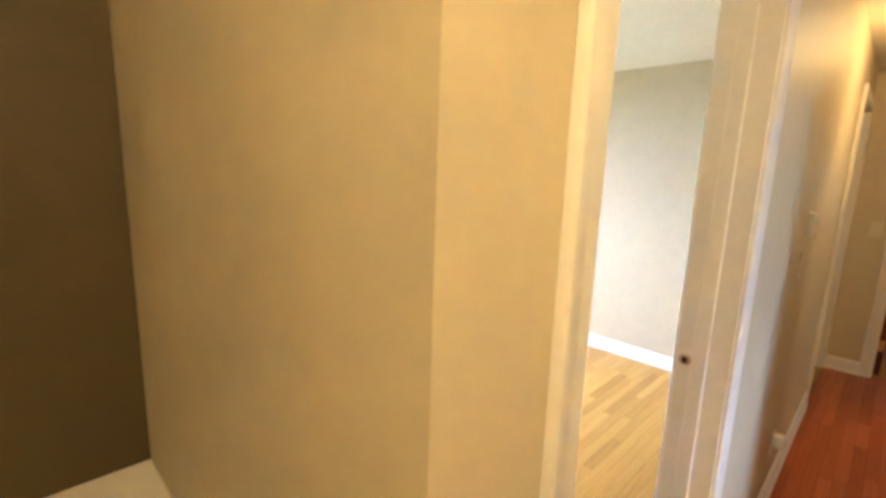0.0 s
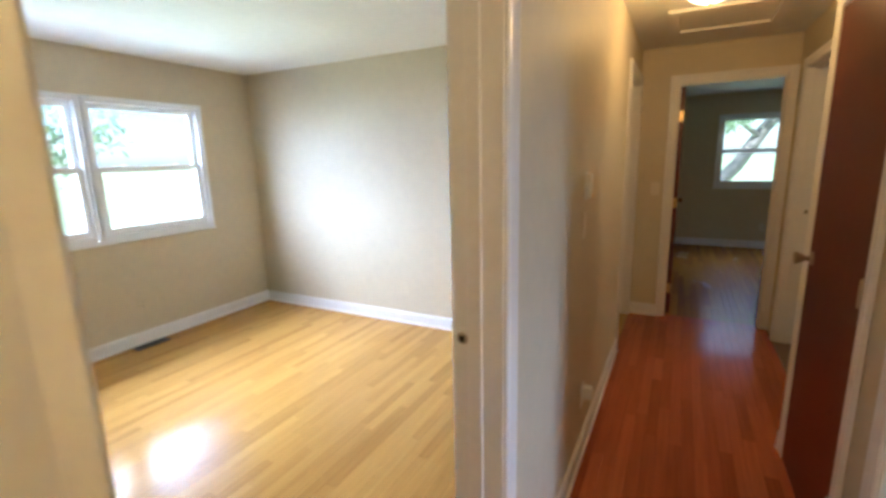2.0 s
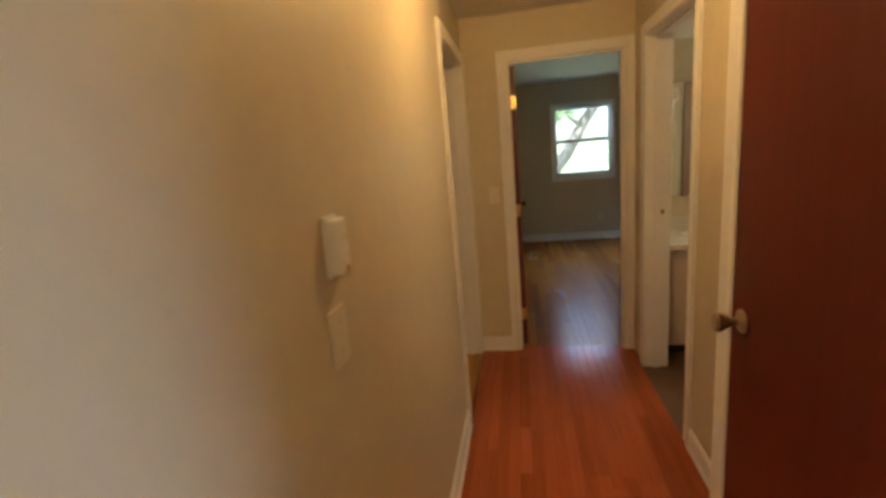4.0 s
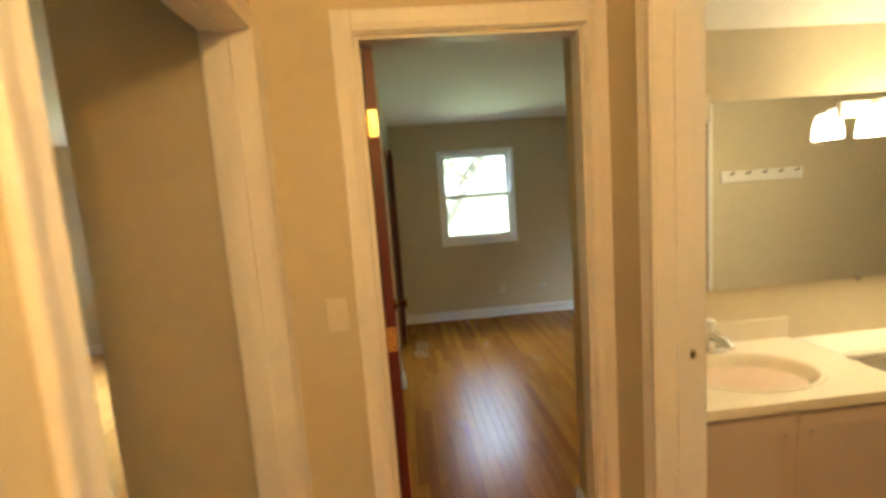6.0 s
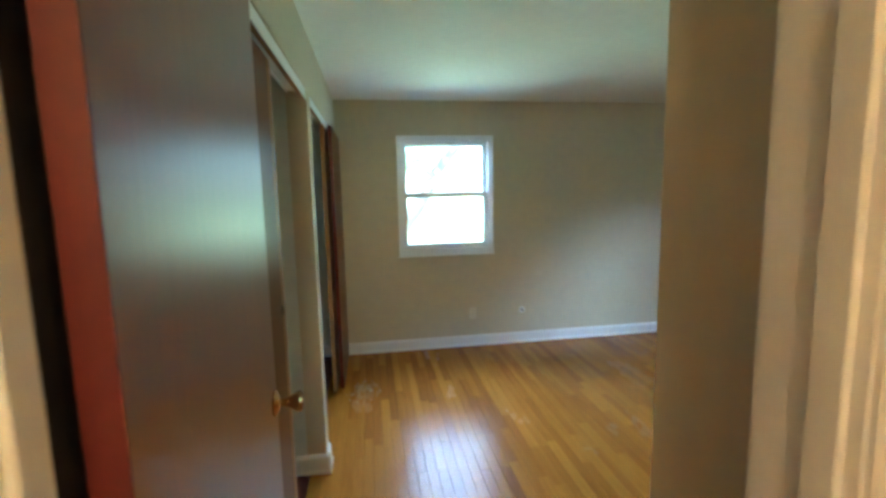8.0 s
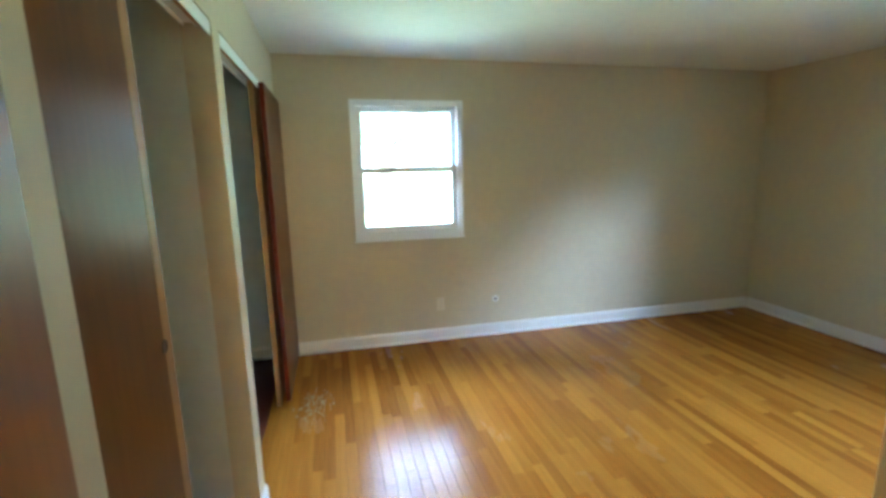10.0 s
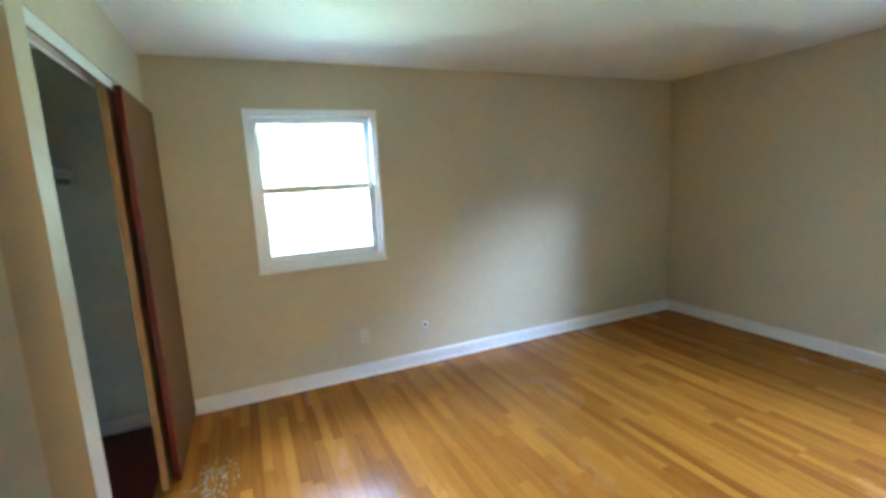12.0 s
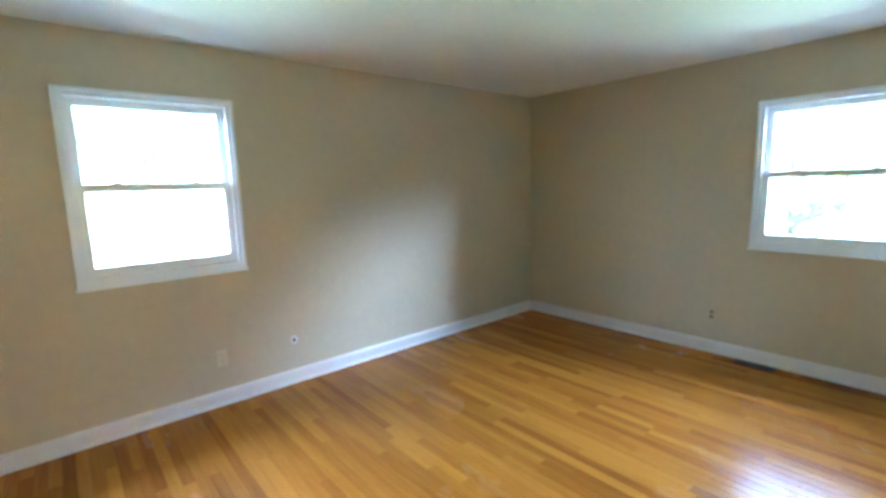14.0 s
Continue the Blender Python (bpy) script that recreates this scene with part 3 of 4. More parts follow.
d1 = thing("door_1", (-0.13, -4.32, 0), "red-brown flush wooden bedroom door folded open against the wall", "door", kind="structure")
part("leaf", local(d1, slab((-0.925, -4.36, 0.012), (-0.145, -4.325, 2.03))), LAUAN, d1)
knob(d1, Vector((-0.87, -4.325, 1.0)) - d1.location, "y", 1, NICKEL)

d4 = thing("door_4", (2.0, -1.08, 0), "tan painted flush door inside the bathroom", "door", kind="structure")
part("leaf", local(d4, slab((1.97, -1.079, 0.01), (2.67, -1.045, 2.03))), TANDOOR, d4)
part("edge_trim", local(d4, slab((2.672, -1.079, 0.0), (2.705, -1.035, 2.06))), TRIM, d4)
knob(d4, Vector((2.47, -1.045, 0.95)) - d4.location, "y", 1, NICKEL)


# ---- closets ----
def slider(name, x, y0, y1, label, pull_at=None, stile=0.02, edge=None):
    root = thing(name, (x, (y0 + y1) / 2, 0), label, "sliding door", "closet sliding doors")
    part("panel", local(root, slab((x - 0.014, y0 + stile, 0.02), (x + 0.014, y1 - stile, 2.0), 0.001)), SLIDER, root)
    for a, b in ((y0, y0 + stile - 0.0001), (y1 - stile + 0.0001, y1)):
        part("stile_edge", local(root, slab((x - 0.015, a, 0.02), (x + 0.015, b, 2.0), 0.002)), edge or SLIDEREDGE, root)
    if pull_at:
        bm = BM()
        lathe(bm, [(0.0, 0.0005), (0.012, 0.001), (0.015, 0.0035), (0.018, 0.003), (0.019, 0.0)], (x + 0.0142, pull_at, 1.08), "x", 20)
        part("finger_pull", local(root, bm), DARKMETAL, root, "round recessed metal finger pull", True)
    return root


slider("sliding_closet_door", 0.215, 0.88, 1.45, "brown veneer sliding closet door, half open", 1.396, 0.05)
slider("sliding_closet_door", 0.175, 0.87, 1.42, "brown veneer sliding closet door, half open")
slider("sliding_closet_door", 0.250, 3.02, 3.83, "brown veneer sliding closet door pushed to one side")
slider("sliding_closet_door", 0.30, 3.08, 3.868, "brown veneer sliding closet door with dark red edges", None, 0.02, LAUAN)


def track(y0, y1):
    root = thing("closet_door_track", (0.23, (y0 + y1) / 2, 2.0), "white metal sliding door track under the closet header", "door track")
    bm = BM()
    for x0, x1, z0 in ((0.189, 0.193, 2.006), (0.231, 0.236, 2.006), (0.272, 0.277, 1.978)):
        box(bm, (x0, y0 + 0.004, z0), (x1, y1 - 0.004, 2.027))
    part("rail", local(root, bm), VINYL, root)
    part("backing_strip", local(root, slab((0.237, y0 + 0.005, 2.004), (0.2715, y1 - 0.005, 2.0175), 0.001)), SLIDEREDGE, root, "brown wooden strip")
    part("channel", local(root, slab((0.1885, y0 + 0.004, 2.018), (0.272, y1 - 0.004, 2.0285), 0.0)), VINYL, root)
    return root


track(0.95, 2.05)
track(2.17, 3.84)
for y0, y1 in ((0.12, 2.05), (2.17, 3.885)):
    sh = thing("closet_shelf", (-0.25, (y0 + y1) / 2, 1.66), "white painted closet shelf with a hanging rod below", "shelf")
    part("board", local(sh, slab((-0.438, y0 + 0.002, 1.66), (-0.13, y1 - 0.002, 1.68))), TRIM, sh)
    bm = BM()
    lathe(bm, [(0.015, y0 + 0.003), (0.015, y1 - 0.003)], (-0.16, 0, 1.60), "y", 16)
    part("rod", local(sh, bm), NICKEL, sh, "metal hanging rod", True)
    part("cleat", local(sh, slab((-0.438, y1 - 0.02, 1.58), (-0.12, y1 - 0.001, 1.658))), TRIM, sh)

pk = thing("wall_hook", (0.005, 2.05, 1.577), "small white plastic hook on the closet side wall", "hook")
part("plate", local(pk, slab((-0.007, 2.044, 1.55), (0.017, 2.0495, 1.605), 0.003)), WHITEPLASTIC, pk)
part("peg", local(pk, slab((0.0, 2.03, 1.556), (0.01, 2.0445, 1.566), 0.003)), WHITEPLASTIC, pk)


# ---- small wall fittings ----
def plate(name, at, n, w, h, kind, label, mat=IVORY, face=None):
    """A wall plate with its details. n: the way it faces."""
    root = thing(name, at, label, name.replace("_", " "))
    n = Vector(n)
    u = Vector((-n.y, n.x, 0))

    def slabp(p, q, r, s, d0, d1, bevel=0.001):
        c1, c2 = u * p + n * d0 + Vector((0, 0, r)), u * q + n * d1 + Vector((0, 0, s))
        return one_box([min(c1[i], c2[i]) for i in range(3)], [max(c1[i], c2[i]) for i in range(3)], bevel)

    pl = part("plate", slabp(-w / 2, w / 2, -h / 2, h / 2, 0.0003, 0.006, 0.0025), mat, root)
    if kind == "switch":
        part("toggle", slabp(-0.005, 0.005, -0.004, 0.014, 0.0062, 0.016, 0.002), mat, root)
        part("collar", slabp(-0.008, 0.008, -0.014, 0.016, 0.0061, 0.0075, 0.0005), mat, root)
    if kind == "outlet":
        for dz in (-0.02, 0.02):
            f = part("socket", slabp(-0.015, 0.015, dz - 0.013, dz + 0.013, 0.0061, 0.008, 0.003), face or mat, root)
            for du in (-0.006, 0.006):
                part("slot", slabp(du - 0.0012, du + 0.0012, dz - 0.003, dz + 0.006, 0.0075, 0.0084, 0.0), BLACK, f)
    if kind == "screws":
        for dz in (-0.03, 0.03):
            part("screw", slabp(-0.003, 0.003, dz - 0.003, dz + 0.003, 0.0061, 0.0072, 0.001), NICKEL, root)
    return root


plate("light_switch", (0.165, 0.0, 1.17), (0, -1, 0), 0.072, 0.116, "switch", "ivory plastic light switch plate on the hall wall")
plate("wall_outlet", (1.515, 3.885, 0.325), (0, -1, 0), 0.07, 0.115, "outlet", "ivory wall outlet above the baseboard")
plate("wall_outlet", (3.6, 3.885, 0.34), (0, -1, 0), 0.07, 0.115, "outlet", "painted-over wall outlet above the baseboard", PAINT)
plate("wall_outlet", (4.8, 2.0, 0.325), (-1, 0, 0), 0.07, 0.115, "outlet", "painted wall outlet with worn brown sockets", PAINT, TANDOOR)
plate("wall_outlet", (-1.81, -1.10, 0.325), (0, -1, 0), 0.07, 0.115, "outlet", "painted wall outlet above the baseboard", PAINT)
plate("wall_outlet", (-3.587, -2.40, 0.335), (1, 0, 0), 0.07, 0.115, "outlet", "painted wall outlet above the baseboard", PAINT)
plate("cover_plate", (0.0, -2.45, 1.18), (1, 0, 0), 0.07, 0.115, "screws", "blank ivory cover plate below the thermostat")

cj = thing("cable_jack", (2.02, 3.885, 0.33), "small brass cable jack poking out of the wall", "cable jack")
bm = BM()
lathe(bm, [(0.032, -0.0003), (0.031, -0.004), (0.022, -0.006), (0.017, -0.006), (0.001, -0.006)], (0, 0, 0), "y", 20)
part("rosette", bm, WHITEPLASTIC, cj, "pale round rosette", True)
bm = BM()
lathe(bm, [(0.012, -0.0062), (0.011, -0.014), (0.007, -0.016), (0.006, -0.028), (0.001, -0.028)], (0, 0, 0), "y", 16)
part("connector", bm, DARKMETAL, cj, "dark brown connector", True)
part("wire_core", one_box((-0.002, -0.034, -0.002), (0.002, -0.0282, 0.002)), BRASS, cj)

th = thing("thermostat", (0.0, -2.43, 1.35), "small cream thermostat box on the hall wall", "thermostat")
part("base", one_box((0.0003, -0.03, -0.058), (0.008, 0.03, 0.058), 0.003), WHITEPLASTIC, th)
part("cover", one_box((0.008, -0.026, -0.052), (0.028, 0.026, 0.052), 0.006, 2), WHITEPLASTIC, th)
part("dial", one_box((0.0281, -0.012, 0.012), (0.031, 0.012, 0.03), 0.002), IVORY, th)
part("lever", one_box((0.0281, -0.004, -0.05), (0.034, 0.004, -0.036), 0.001), BRASS, th)

jk = thing("plug_adapter", (0.0, -2.33, 0.32), "white plug-in adapter in a low hall outlet", "plug adapter")
part("plate", one_box((0.0003, -0.035, -0.058), (0.006, 0.035, 0.058), 0.002), WHITEPLASTIC, jk)
part("body", one_box((0.0062, -0.024, -0.012), (0.052, 0.024, 0.050), 0.008, 2), WHITEPLASTIC, jk)
part("lamp_lens", one_box((0.0521, -0.014, 0.0), (0.056, 0.014, 0.03), 0.0015), IVORY, jk)


def floor_vent(at, w, l, label):
    """A floor register, long way along y."""
    root = thing("floor_vent", at, label, "vent", "floor vents")
    bm = BM()
    for lo, hi in (((-w / 2, -l / 2), (-w / 2 + 0.014, l / 2)), ((w / 2 - 0.014, -l / 2), (w / 2, l / 2)),
                   ((-w / 2 + 0.014, -l / 2), (w / 2 - 0.014, -l / 2 + 0.014)), ((-w / 2 + 0.014, l / 2 - 0.014), (w / 2 - 0.014, l / 2))):
        box(bm, (*lo, 0.0005), (*hi, 0.006), 0.001)
    part("frame", bm, DARKMETAL, root)
    part("duct", one_box((-w / 2 + 0.014, -l / 2 + 0.014, 0.0002), (w / 2 - 0.014, l / 2 - 0.014, 0.0012)), BLACK, root)
    k = 18
    for i in range(k):
        y = -l / 2 + 0.02 + (l - 0.04) * i / (k - 1)
        part("slat", one_box((-w / 2 + 0.0142, y - 0.002, 0.0014), (w / 2 - 0.0142, y + 0.002, 0.005)), DARKMETAL, root)
    return root


floor_vent((4.72, 1.66, 0.0), 0.10, 0.27, "dark brown metal floor vent beside the baseboard")
floor_vent((-3.50, -2.42, 0.0), 0.10, 0.27, "dark brown metal floor vent beside the baseboard")

# ---- hall ceiling ----
cl = thing("ceiling_light", (0.43, -1.60, H), "lit round frosted glass ceiling light in the hall", "ceiling light")
bm = BM()
lathe(bm, [(0.02, -0.0005), (0.125, -0.0005), (0.128, -0.012), (0.118, -0.022), (0.02, -0.022)], (0, 0, 0), "z", 32)
part("base", bm, BRASS, cl, "brass rim", True)
bm = BM()
lathe(bm, [(0.112, -0.0225), (0.122, -0.04), (0.118, -0.062), (0.098, -0.088), (0.062, -0.107), (0.02, -0.115), (0.004, -0.1155)], (0, 0, 0), "z", 32)
dm = part("dome", bm, SHADE, cl, "glowing frosted glass dome", True)
dm.visible_shadow = False
bm = BM()
lathe(bm, [(0.008, -0.1156), (0.009, -0.122), (0.005, -0.13), (0.001, -0.131)], (0, 0, 0), "z", 12)
part("finial", bm, BRASS, cl, "", True)

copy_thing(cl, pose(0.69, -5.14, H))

ha = thing("attic_hatch", (0.55, -0.80, H), "painted attic hatch with a moulded frame in the hall ceiling", "attic hatch")
part("panel", one_box((-0.26, -0.24, -0.006), (0.26, 0.24, -0.0005)), CEIL, ha)
for lo, hi in (((-0.33, -0.31), (0.33, -0.245)), ((-0.33, 0.245), (0.33, 0.31)), ((-0.33, -0.2449), (-0.265, 0.2449)), ((0.265, -0.2449), (0.33, 0.2449))):
    part("frame_strip", one_box((*lo, -0.02), (*hi, -0.0005), 0.004, 2), TRIM, ha)

# ---- bathroom ----
va = thing("vanity_cabinet", (1.64, 0.09, 0), "white laminate bathroom vanity with two panelled doors", "vanity")
part("body", local(va, slab((1.235, -0.155, 0.09), (2.045, 0.358, 0.755))), CABINET, va)
part("toe_kick", local(va, slab((1.24, -0.09, 0.001), (2.04, 0.355, 0.0895))), BLACK, va)
for x0, x1 in ((1.24, 1.6335), (1.6365, 2.04)):
    dr = part("cabinet_door", local(va, slab((x0, -0.174, 0.105), (x1, -0.1555, 0.735), 0.004)), CABINET, va)
    bm = BM()
    for lo, hi in (((x0 + 0.045, 0.15), (x1 - 0.045, 0.158)), ((x0 + 0.045, 0.68), (x1 - 0.045, 0.688)),
                   ((x0 + 0.045, 0.1581), (x0 + 0.053, 0.6799)), ((x1 - 0.053, 0.1581), (x1 - 0.045, 0.6799))):
        box(bm, (lo[0], -0.178, lo[1]), (hi[0], -0.1741, hi[1]), 0.0015)
    part("moulding", local(va, bm), CABINET, dr)
    kx = x1 - 0.045 if x0 < 1.5 else x0 + 0.045
    bm = BM()
    lathe(bm, [(0.007, 0), (0.006, -0.010), (0.013, -0.015), (0.014, -0.021), (0.009, -0.025), (0.002, -0.026)], (kx, -0.1742, 0.672), "y", 16)
    part("knob", local(va, bm), CABINET, dr, "small round white knob", True)


def countertop():
    """The vanity top with its moulded oval basin."""
    x0, x1, y0, y1, z = 1.232, 2.06, -0.195, 0.358, 0.795
    cx, cy, rx, ry = 1.64, 0.045, 0.235, 0.165
    n = 48
    bm = BM()
    ring = lambda k, zz: [bm.verts.new((cx + rx * k * math.cos(2 * math.pi * i / n), cy + ry * k * math.sin(2 * math.pi * i / n), zz)) for i in range(n)]
    edge = []
    for i in range(n):
        a = 2 * math.pi * i / n
        c, s = math.cos(a), math.sin(a)
        t = min(((x1 if c > 0 else x0) - cx) / c if abs(c) > 1e-6 else 9, ((y1 if s > 0 else y0) - cy) / s if abs(s) > 1e-6 else 9)
        edge.append(bm.verts.new((cx + c * t, cy + s * t, z)))
    low = [bm.verts.new(v.co - Vector((0, 0, 0.034))) for v in edge]
    rings = [low, edge] + [ring(k, z + d) for k, d in ((1.10, 0.0), (1.07, 0.006), (1.02, 0.007), (0.97, 0.001), (0.92, -0.02), (0.82, -0.06), (0.66, -0.10), (0.44, -0.125), (0.2, -0.135), (0.06, -0.137))]
    for a, b in zip(rings, rings[1:]):
        for i in range(n):
            bm.faces.new((a[i], a[(i + 1) % n], b[(i + 1) % n], b[i]))
    bm.faces.new(rings[-1])
    bmesh.ops.remove_doubles(bm, verts=bm.verts, dist=0.0004)
    return bm


ct = thing("countertop", (1.64, 0.08, 0.78), "cream cultured marble vanity top with a moulded oval basin", "countertop")
part("top", local(ct, countertop()), COUNTER, ct, "", True)
part("backsplash", local(ct, slab((1.232, 0.338, 0.7955), (2.06, 0.3585, 0.885), 0.003)), COUNTER, ct)
bm = BM()
lathe(bm, [(0.004, 0.0), (0.019, 0.0), (0.021, 0.003), (0.016, 0.005), (0.004, 0.004)], (1.64, 0.045, 0.659), "z", 20)
part("drain", local(ct, bm), CHROME, ct, "", True)

fa = thing("faucet", (1.64, 0.265, 0.795), "chrome bathroom faucet with a clear acrylic handle", "faucet")
part("base", local(fa, slab((1.575, 0.24, 0.7955), (1.705, 0.292, 0.812), 0.006)), CHROME, fa)
bm = BM()
tube(bm, [(1.64, 0.266, 0.81), (1.64, 0.262, 0.845), (1.64, 0.235, 0.862), (1.64, 0.185, 0.858), (1.64, 0.155, 0.842)], [0.022, 0.02, 0.016, 0.013, 0.011], 14)
part("spout", local(fa, bm), CHROME, fa, "", True)
bm = BM()
lathe(bm, [(0.008, 0.0), (0.010, 0.022), (0.021, 0.026), (0.026, 0.045), (0.022, 0.062), (0.008, 0.068)], (1.64, 0.268, 0.846), "z", 10)
part("handle", local(fa, bm), PORCELAIN, fa, "pale faceted knob handle")
fa.scale = (1.2, 1.2, 1.2)

mi = thing("wall_mirror", (2.0, 0.359, 1.43), "wide frameless bathroom mirror on the wall above the vanity", "mirror")
part("mirror_glass", one_box((-0.74, -0.006, -0.40), (0.70, 0.0005, 0.40), 0.0015), MIRROR, mi)
for x in (-0.4, 0.4):
    part("clip", one_box((x - 0.012, -0.009, -0.412), (x + 0.012, -0.0062, -0.39), 0.001), CHROME, mi)

vl = thing("vanity_light", (2.58, 0.36, 1.845), "lit three-shade vanity light above the mirror", "wall light")
part("backplate", one_box((-0.30, -0.02, -0.115), (0.30, -0.0005, -0.045), 0.006, 2), WHITEPLASTIC, vl)
for bx_ in (-0.22, 0.0, 0.22):
    bm = BM()
    tube(bm, [(bx_, -0.02, -0.08), (bx_, -0.09, -0.062), (bx_, -0.135, -0.062), (bx_, -0.135, -0.085)], [0.008] * 4, 10)
    arm = part("arm", bm, CHROME, vl, "", True)
    bm = BM()
    lathe(bm, [(0.02, -0.078), (0.036, -0.083), (0.048, -0.105), (0.055, -0.14), (0.058, -0.19), (0.053, -0.19), (0.046, -0.135), (0.025, -0.09)], (bx_, -0.135, 0), "z", 24)
    s_ = part("shade", bm, VSHADE, arm, "glowing frosted glass shade", True)
    s_.visible_shadow = False

hk = thing("hook_rail", (3.12, -1.0795, 1.50), "white wooden rail with five coat hooks", "hook rail")
part("board", one_box((-0.33, 0.0002, -0.045), (0.33, 0.018, 0.045), 0.005), TRIM, hk)
for i in range(5):
    x = -0.26 + 0.13 * i
    bm = BM()
    tube(bm, [(x, 0.018, 0.02), (x, 0.05, 0.02), (x, 0.06, 0.035)], [0.006, 0.006, 0.009], 8)
    part("hook", bm, NICKEL, hk, "small metal hook", True)

to = thing("toilet", (2.33, 0.1, 0), "white porcelain toilet with its lid down", "toilet")
part("tank", local(to, slab((2.10, 0.15, 0.40), (2.56, 0.345, 0.745), 0.02)), PORCELAIN, to, "", True)
part("tank_lid", local(to, slab((2.085, 0.132, 0.7455), (2.575, 0.352, 0.785), 0.012)), PORCELAIN, to, "", True)
bm = BM()
lathe(bm, [(0.13, 0.0), (0.14, 0.02), (0.11, 0.10), (0.12, 0.20), (0.17, 0.31), (0.195, 0.385), (0.19, 0.40), (0.05, 0.40)], (2.33, -0.10, 0.001), "z", 28, 1.0, 1.25)
part("bowl", local(to, bm), PORCELAIN, to, "", True)
bm = BM()
lathe(bm, [(0.05, 0.402), (0.198, 0.402), (0.20, 0.41), (0.195, 0.425), (0.05, 0.43)], (2.33, -0.10, 0.001), "z", 28, 0.98, 1.25)
part("lid", local(to, bm), PORCELAIN, to, "", True)
part("neck", local(to, slab((2.22, 0.10, 0.12), (2.44, 0.30, 0.3995), 0.02)), PORCELAIN, to, "", True)


# worn pale residue on the floor by the closet
rs = thing("paint_residue", (0.46, 3.02, 0.0), "patch of pale flaked residue on the floor by the closet", "residue")
rnd = random.Random(41)
bm = BM()
for k in range(150):
    cx, cy, r = rnd.gauss(0, 0.055), rnd.gauss(0, 0.10), rnd.uniform(0.002, 0.011) * rnd.uniform(0.6, 1.0)
    m = rnd.randrange(5, 8)
    ring = [(cx + r * rnd.uniform(0.5, 1.2) * math.cos(6.283 * i / m), cy + 2.4 * r * rnd.uniform(0.5, 1.2) * math.sin(6.283 * i / m)) for i in range(m)]
    prism(bm, ring, (0, 0, 0.0003), (1, 0, 0), (0, 1, 0), (0, 0, 0.0004))
tagged(part("flakes", bm, FLAKE, rs), kind="stuff")

# bracket with a hanging chain inside the bathroom door
br = thing("wall_bracket", (1.232, -0.215, 1.70), "white wall bracket with a thin hanging metal chain", "bracket")
part("plate", one_box((0.0, -0.03, -0.09), (0.012, 0.03, 0.09), 0.004), WHITEPLASTIC, br)
part("holder", one_box((0.0121, -0.022, -0.02), (0.06, 0.022, 0.06), 0.008, 2), WHITEPLASTIC, br)
bm = BM()
tube(bm, [(0.035, 0, -0.02), (0.038, 0.004, -0.12), (0.034, 0.002, -0.24), (0.03, 0.0, -0.34)], [0.0035] * 4, 8)
part("chain", bm, NICKEL, br, "thin hanging metal chain", True)


# ---- outdoors ----
gb = BM()
bmesh.ops.create_grid(gb, x_segments=40, y_segments=40, size=400)
for v in gb.verts:
    v.co.z = -1.25
structure("ground", gb, GRASS, "shaded lawn around the house", "ground")


def tree(at, height, lean, seed, label, spread=2.6, low=0.35, leaves=2600):
    rnd = random.Random(seed)
    root = thing("tree", at, label, "tree", "trees outside the windows")
    bm = BM()
    top = Vector((lean[0], lean[1], height))
    spine = [top * (i / 7) + Vector((rnd.uniform(-.12, .12), rnd.uniform(-.12, .12), 0)) * (i > 0) for i in range(8)]
    tube(bm, spine, [0.26 * (1 - 0.11 * i) for i in range(8)], 10)
    tips = []
    for k in range(11):
        f = rnd.uniform(low, 0.97)
        p = top * f
        a = rnd.uniform(0, 2 * math.pi)
        d = Vector((math.cos(a), math.sin(a), rnd.uniform(0.05, 0.6))).normalized() * spread * rnd.uniform(0.6, 1.1) * (1.25 - 0.6 * f)
        q = [p, p + d * 0.35 + Vector((0, 0, 0.1)), p + d * 0.7 + Vector((0, 0, 0.25)), p + d]
        tube(bm, q, [0.09, 0.065, 0.04, 0.015], 7)
        for j in range(4):
            s = p + d * rnd.uniform(0.4, 0.95)
            e = s + Vector((rnd.uniform(-1, 1), rnd.uniform(-1, 1), rnd.uniform(-.3, .7))) * 0.8
            tube(bm, [s, (s + e) / 2 + Vector((0, 0, .06)), e], [0.03, 0.02, 0.008], 5)
            tips += [e, (s + e) / 2, s]
    part("trunk", bm, BARK, root, "", True)
    verts, faces = [], []
    for i in range(leaves):
        c = rnd.choice(tips) + Vector((rnd.gauss(0, .32), rnd.gauss(0, .32), rnd.gauss(0, .24)))
        q = Euler((rnd.uniform(-1.2, 1.2), rnd.uniform(-1.2, 1.2), rnd.uniform(0, 6.3))).to_matrix()
        s = rnd.uniform(0.05, 0.10)
        b = len(verts)
        for x, y, z in ((-1.4, 0, 0), (0, -0.6, 0.15), (1.5, 0, 0), (0, 0.6, 0.15)):
            verts.append(c + q @ Vector((x * s, y * s, z * s)))
        faces.append((b, b + 1, b + 2, b + 3))
    me = bpy.data.meshes.new("crown")
    me.from_pydata([tuple(v) for v in verts], [], faces)
    me.materials.append(LEAF)
    ob = new("crown", me)
    ob.parent = root
    return root


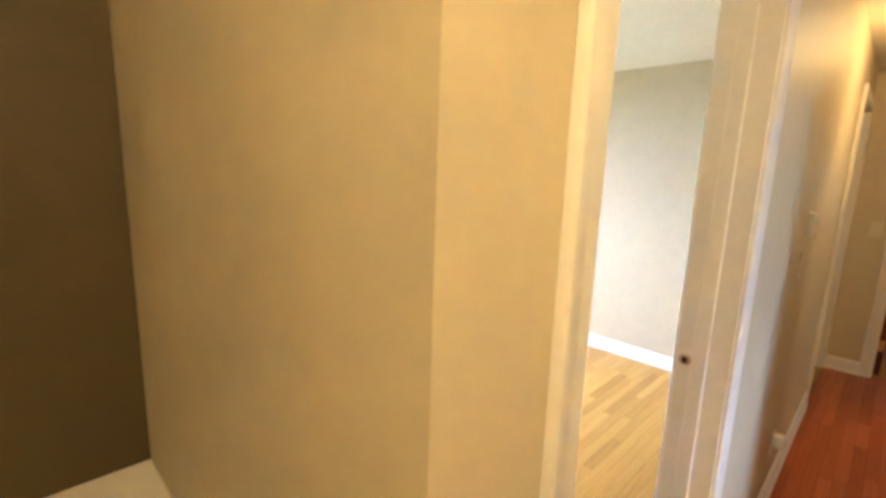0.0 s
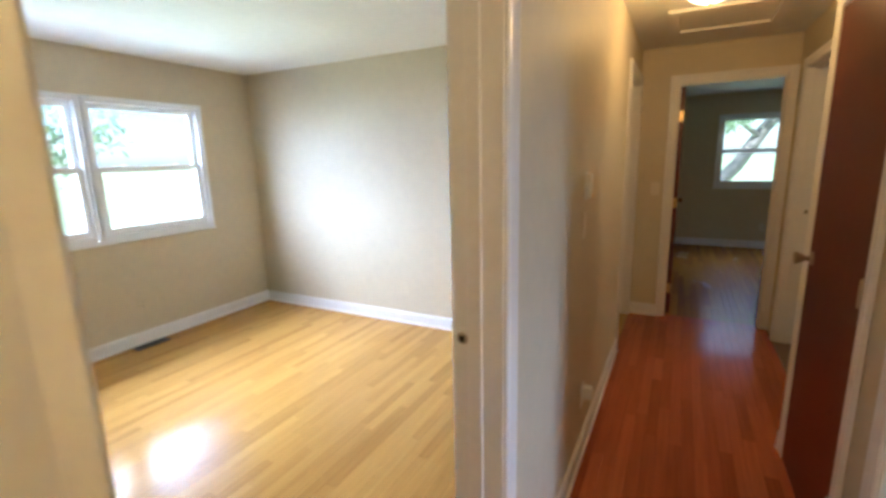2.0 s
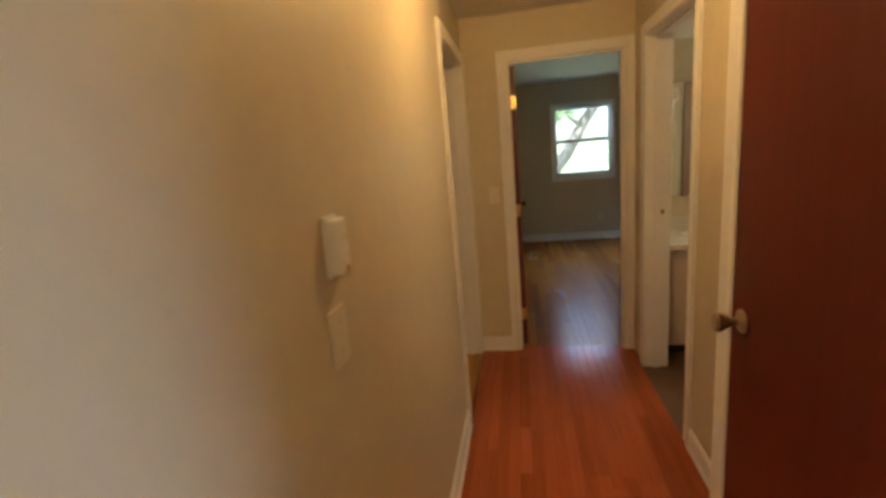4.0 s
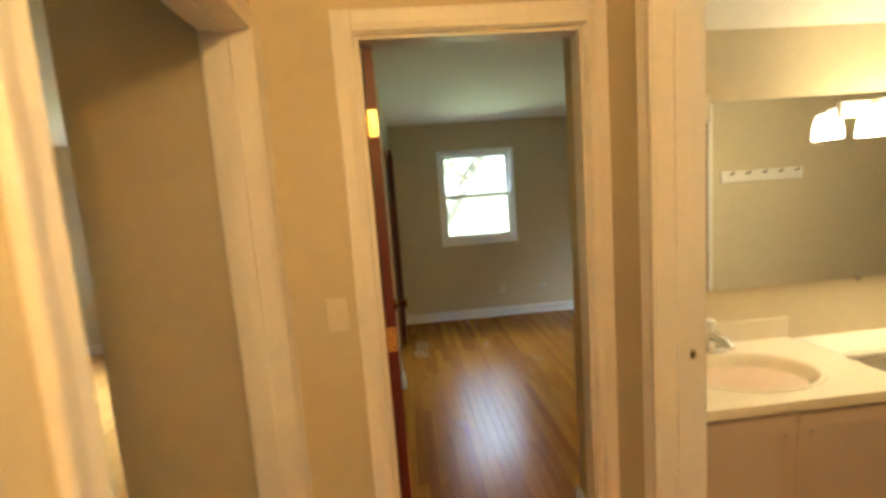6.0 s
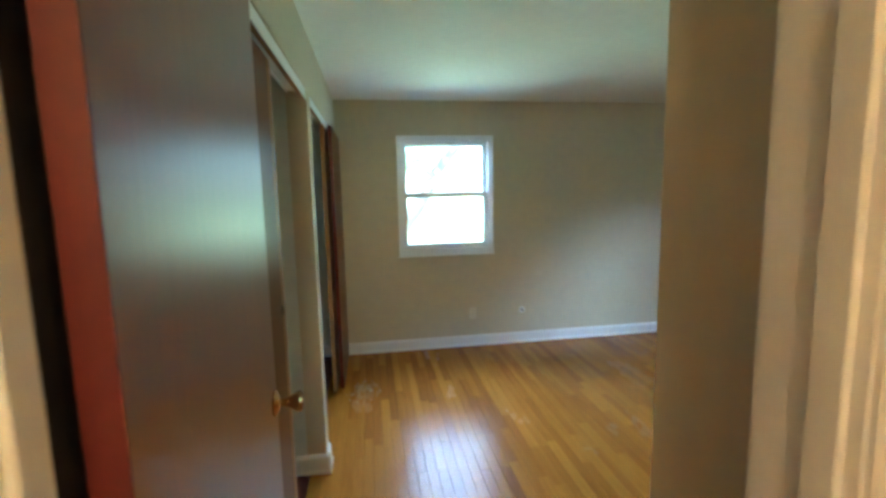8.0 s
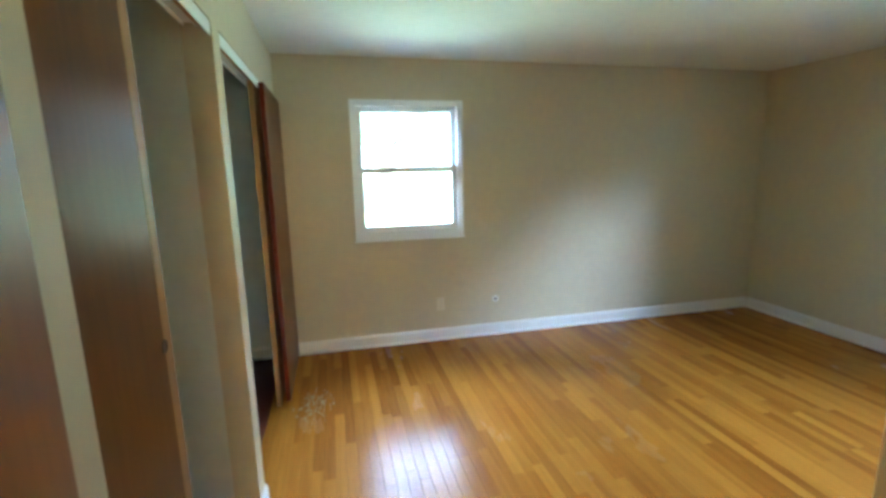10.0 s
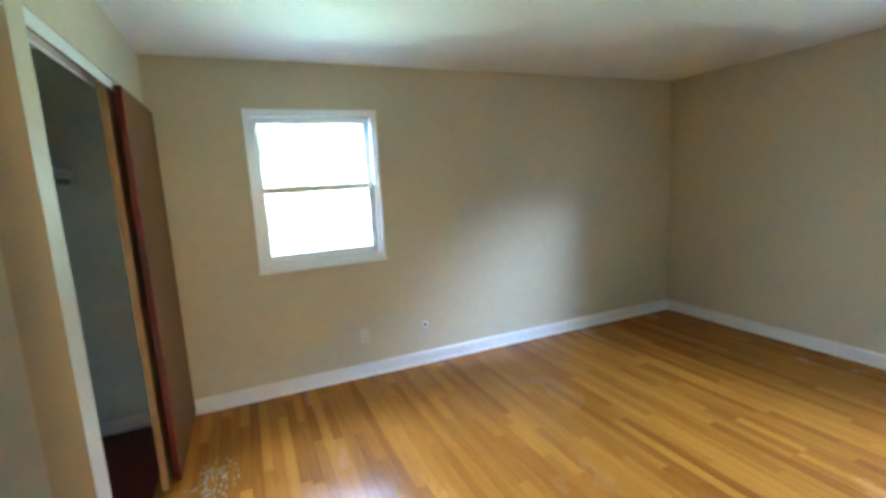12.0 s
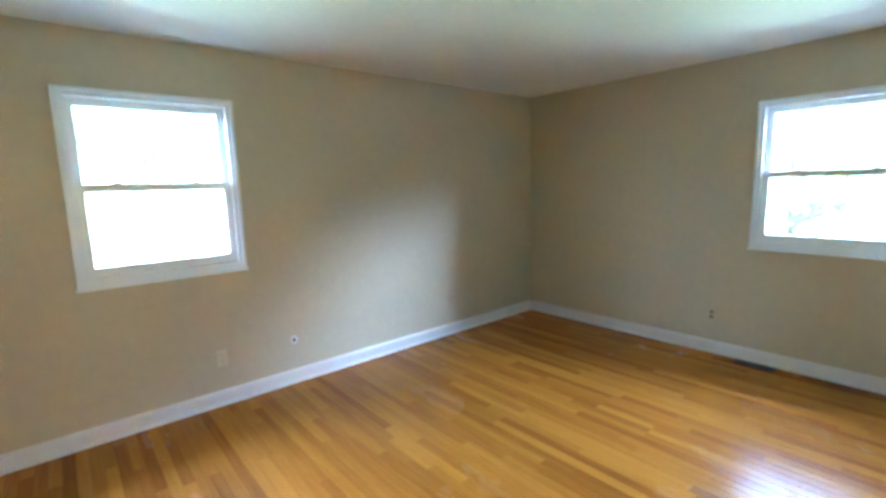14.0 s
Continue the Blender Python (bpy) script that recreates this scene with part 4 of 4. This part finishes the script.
lt = LEAF.node_tree
tr, mx = lt.nodes.new("ShaderNodeBsdfTranslucent"), lt.nodes.new("ShaderNodeMixShader")
tr.inputs["Color"].default_value = (0.38, 0.44, 0.28, 1)
mx.inputs[0].default_value = 0.45
lt.links.new(lt.nodes["Principled BSDF"].outputs[0], mx.inputs[1])
lt.links.new(tr.outputs[0], mx.inputs[2])
lt.links.new(mx.outputs[0], lt.nodes["Material Output"].inputs[0])
TL = "leafy green tree standing on the lawn outside the bedroom"
tree((0.2, 13.0, -1.25), 8.0, (5.9, 0.5), 3, "leaning leafy tree with a pale grey trunk outside", 3.4, 0.38, 6000)
tree((5.5, 16.0, -1.25), 8.0, (0.4, 0.2), 5, TL, 3.4, 0.3, 6000)
tree((-3.2, 17.0, -1.25), 8.5, (-0.3, 0.2), 8, TL, 3.4, 0.3, 6000)
tree((14.0, 3.5, -1.25), 6.5, (0.3, -0.2), 11, TL, 3.0, 0.2, 3200)
tree((15.5, -2.0, -1.25), 7.5, (-0.2, 0.3), 14, TL, 3.2, 0.2, 3200)
tree((-13.5, -0.6, -1.25), 7.0, (0.2, 0.2), 17, TL, 3.2, 0.2, 5000)
tree((-14.0, -6.0, -1.25), 7.5, (0.2, -0.2), 21, TL, 3.2, 0.2, 3200)


# ---- hardwood strips, each a piece of its own ----
STRIP = 0.0572


def strip_mesh(name, length, mat):
    bm = BM()
    c, w, t = 0.0009, STRIP / 2 - 0.00025, 0.0136
    lo = [(-w, 0), (w, 0), (w, length), (-w, length)]
    a = [bm.verts.new((x, y, -t)) for x, y in lo]
    b = [bm.verts.new((x, y, -c)) for x, y in lo]
    d = [bm.verts.new((x - math.copysign(c, x), y + (c if y == 0 else -c), 0)) for x, y in lo]
    for p, q in ((a, b), (b, d)):
        for i in range(4):
            bm.faces.new((p[i], p[(i + 1) % 4], q[(i + 1) % 4], q[i]))
    bm.faces.new(d)
    return mesh_of(name, bm, mat)


def plank_floor(name, x0, x1, y0, y1, mat, label, seed, keep=lambda x, y: True):
    rnd = random.Random(seed)
    root = thing(name, (0, 0, 0), label, "floor", kind="structure")
    sizes = [0.36, 0.52, 0.68, 0.84, 1.0, 1.2, 1.4]
    pool, far_v, far_f, count = {}, [], [], 0
    rows = math.ceil((x1 - x0) / STRIP)
    for r in range(rows):
        x = x0 + STRIP * (r + 0.5)
        if x > x1:
            break
        y = y0 - 0.04 * rnd.randrange(0, 20)
        while y < y1 - 0.01:
            ln = rnd.choice(sizes)
            a, b = max(y, y0), min(y + ln, y1)
            y += ln
            if b - a < 0.03:
                continue
            if count < 420 and keep(x, (a + b) / 2):
                key = round(b - a, 2)
                if key not in pool:
                    pool[key] = strip_mesh("plank", key, mat)
                ob = new("plank", pool[key])
                ob.location = (x, a, 0)
                ob.parent = root
                count += 1
            else:
                k, w, c = len(far_v), STRIP / 2 - 0.00025, 0.0009
                far_v += [(x - w, a, -c), (x + w, a, -c), (x + w, b, -c), (x - w, b, -c),
                          (x - w + c, a + c, 0), (x + w - c, a + c, 0), (x + w - c, b - c, 0), (x - w + c, b - c, 0)]
                far_f += [(k + 4, k + 5, k + 6, k + 7)] + [(k + i, k + (i + 1) % 4, k + 4 + (i + 1) % 4, k + 4 + i) for i in range(4)]
    if far_v:
        me = bpy.data.meshes.new("planks")
        me.from_pydata(far_v, [], far_f)
        me.materials.append(mat)
        ob = new("planks", me)
        ob.parent = root
        tagged(ob, kind="stuff")
    return root


plank_floor("floor_hall", 0.0, 1.10, -6.9, 0.06, OAKHALL, "reddish oak strip floor of the hall", 1, lambda x, y: y > -4.6)
plank_floor("floor_front_bedroom", -3.587, 0.0, -4.43, -1.10, OAKLIGHT, "light oak strip floor of the front bedroom", 2)
plank_floor("floor_bedroom", 0.19, 4.8, 0.06, 3.885, OAK, "golden oak strip floor of the end bedroom", 3)
plank_floor("floor_back_bedroom", -3.587, 0.0, -1.0, 3.885, OAKLIGHT, "light oak strip floor of the back bedroom", 4, lambda x, y: False)
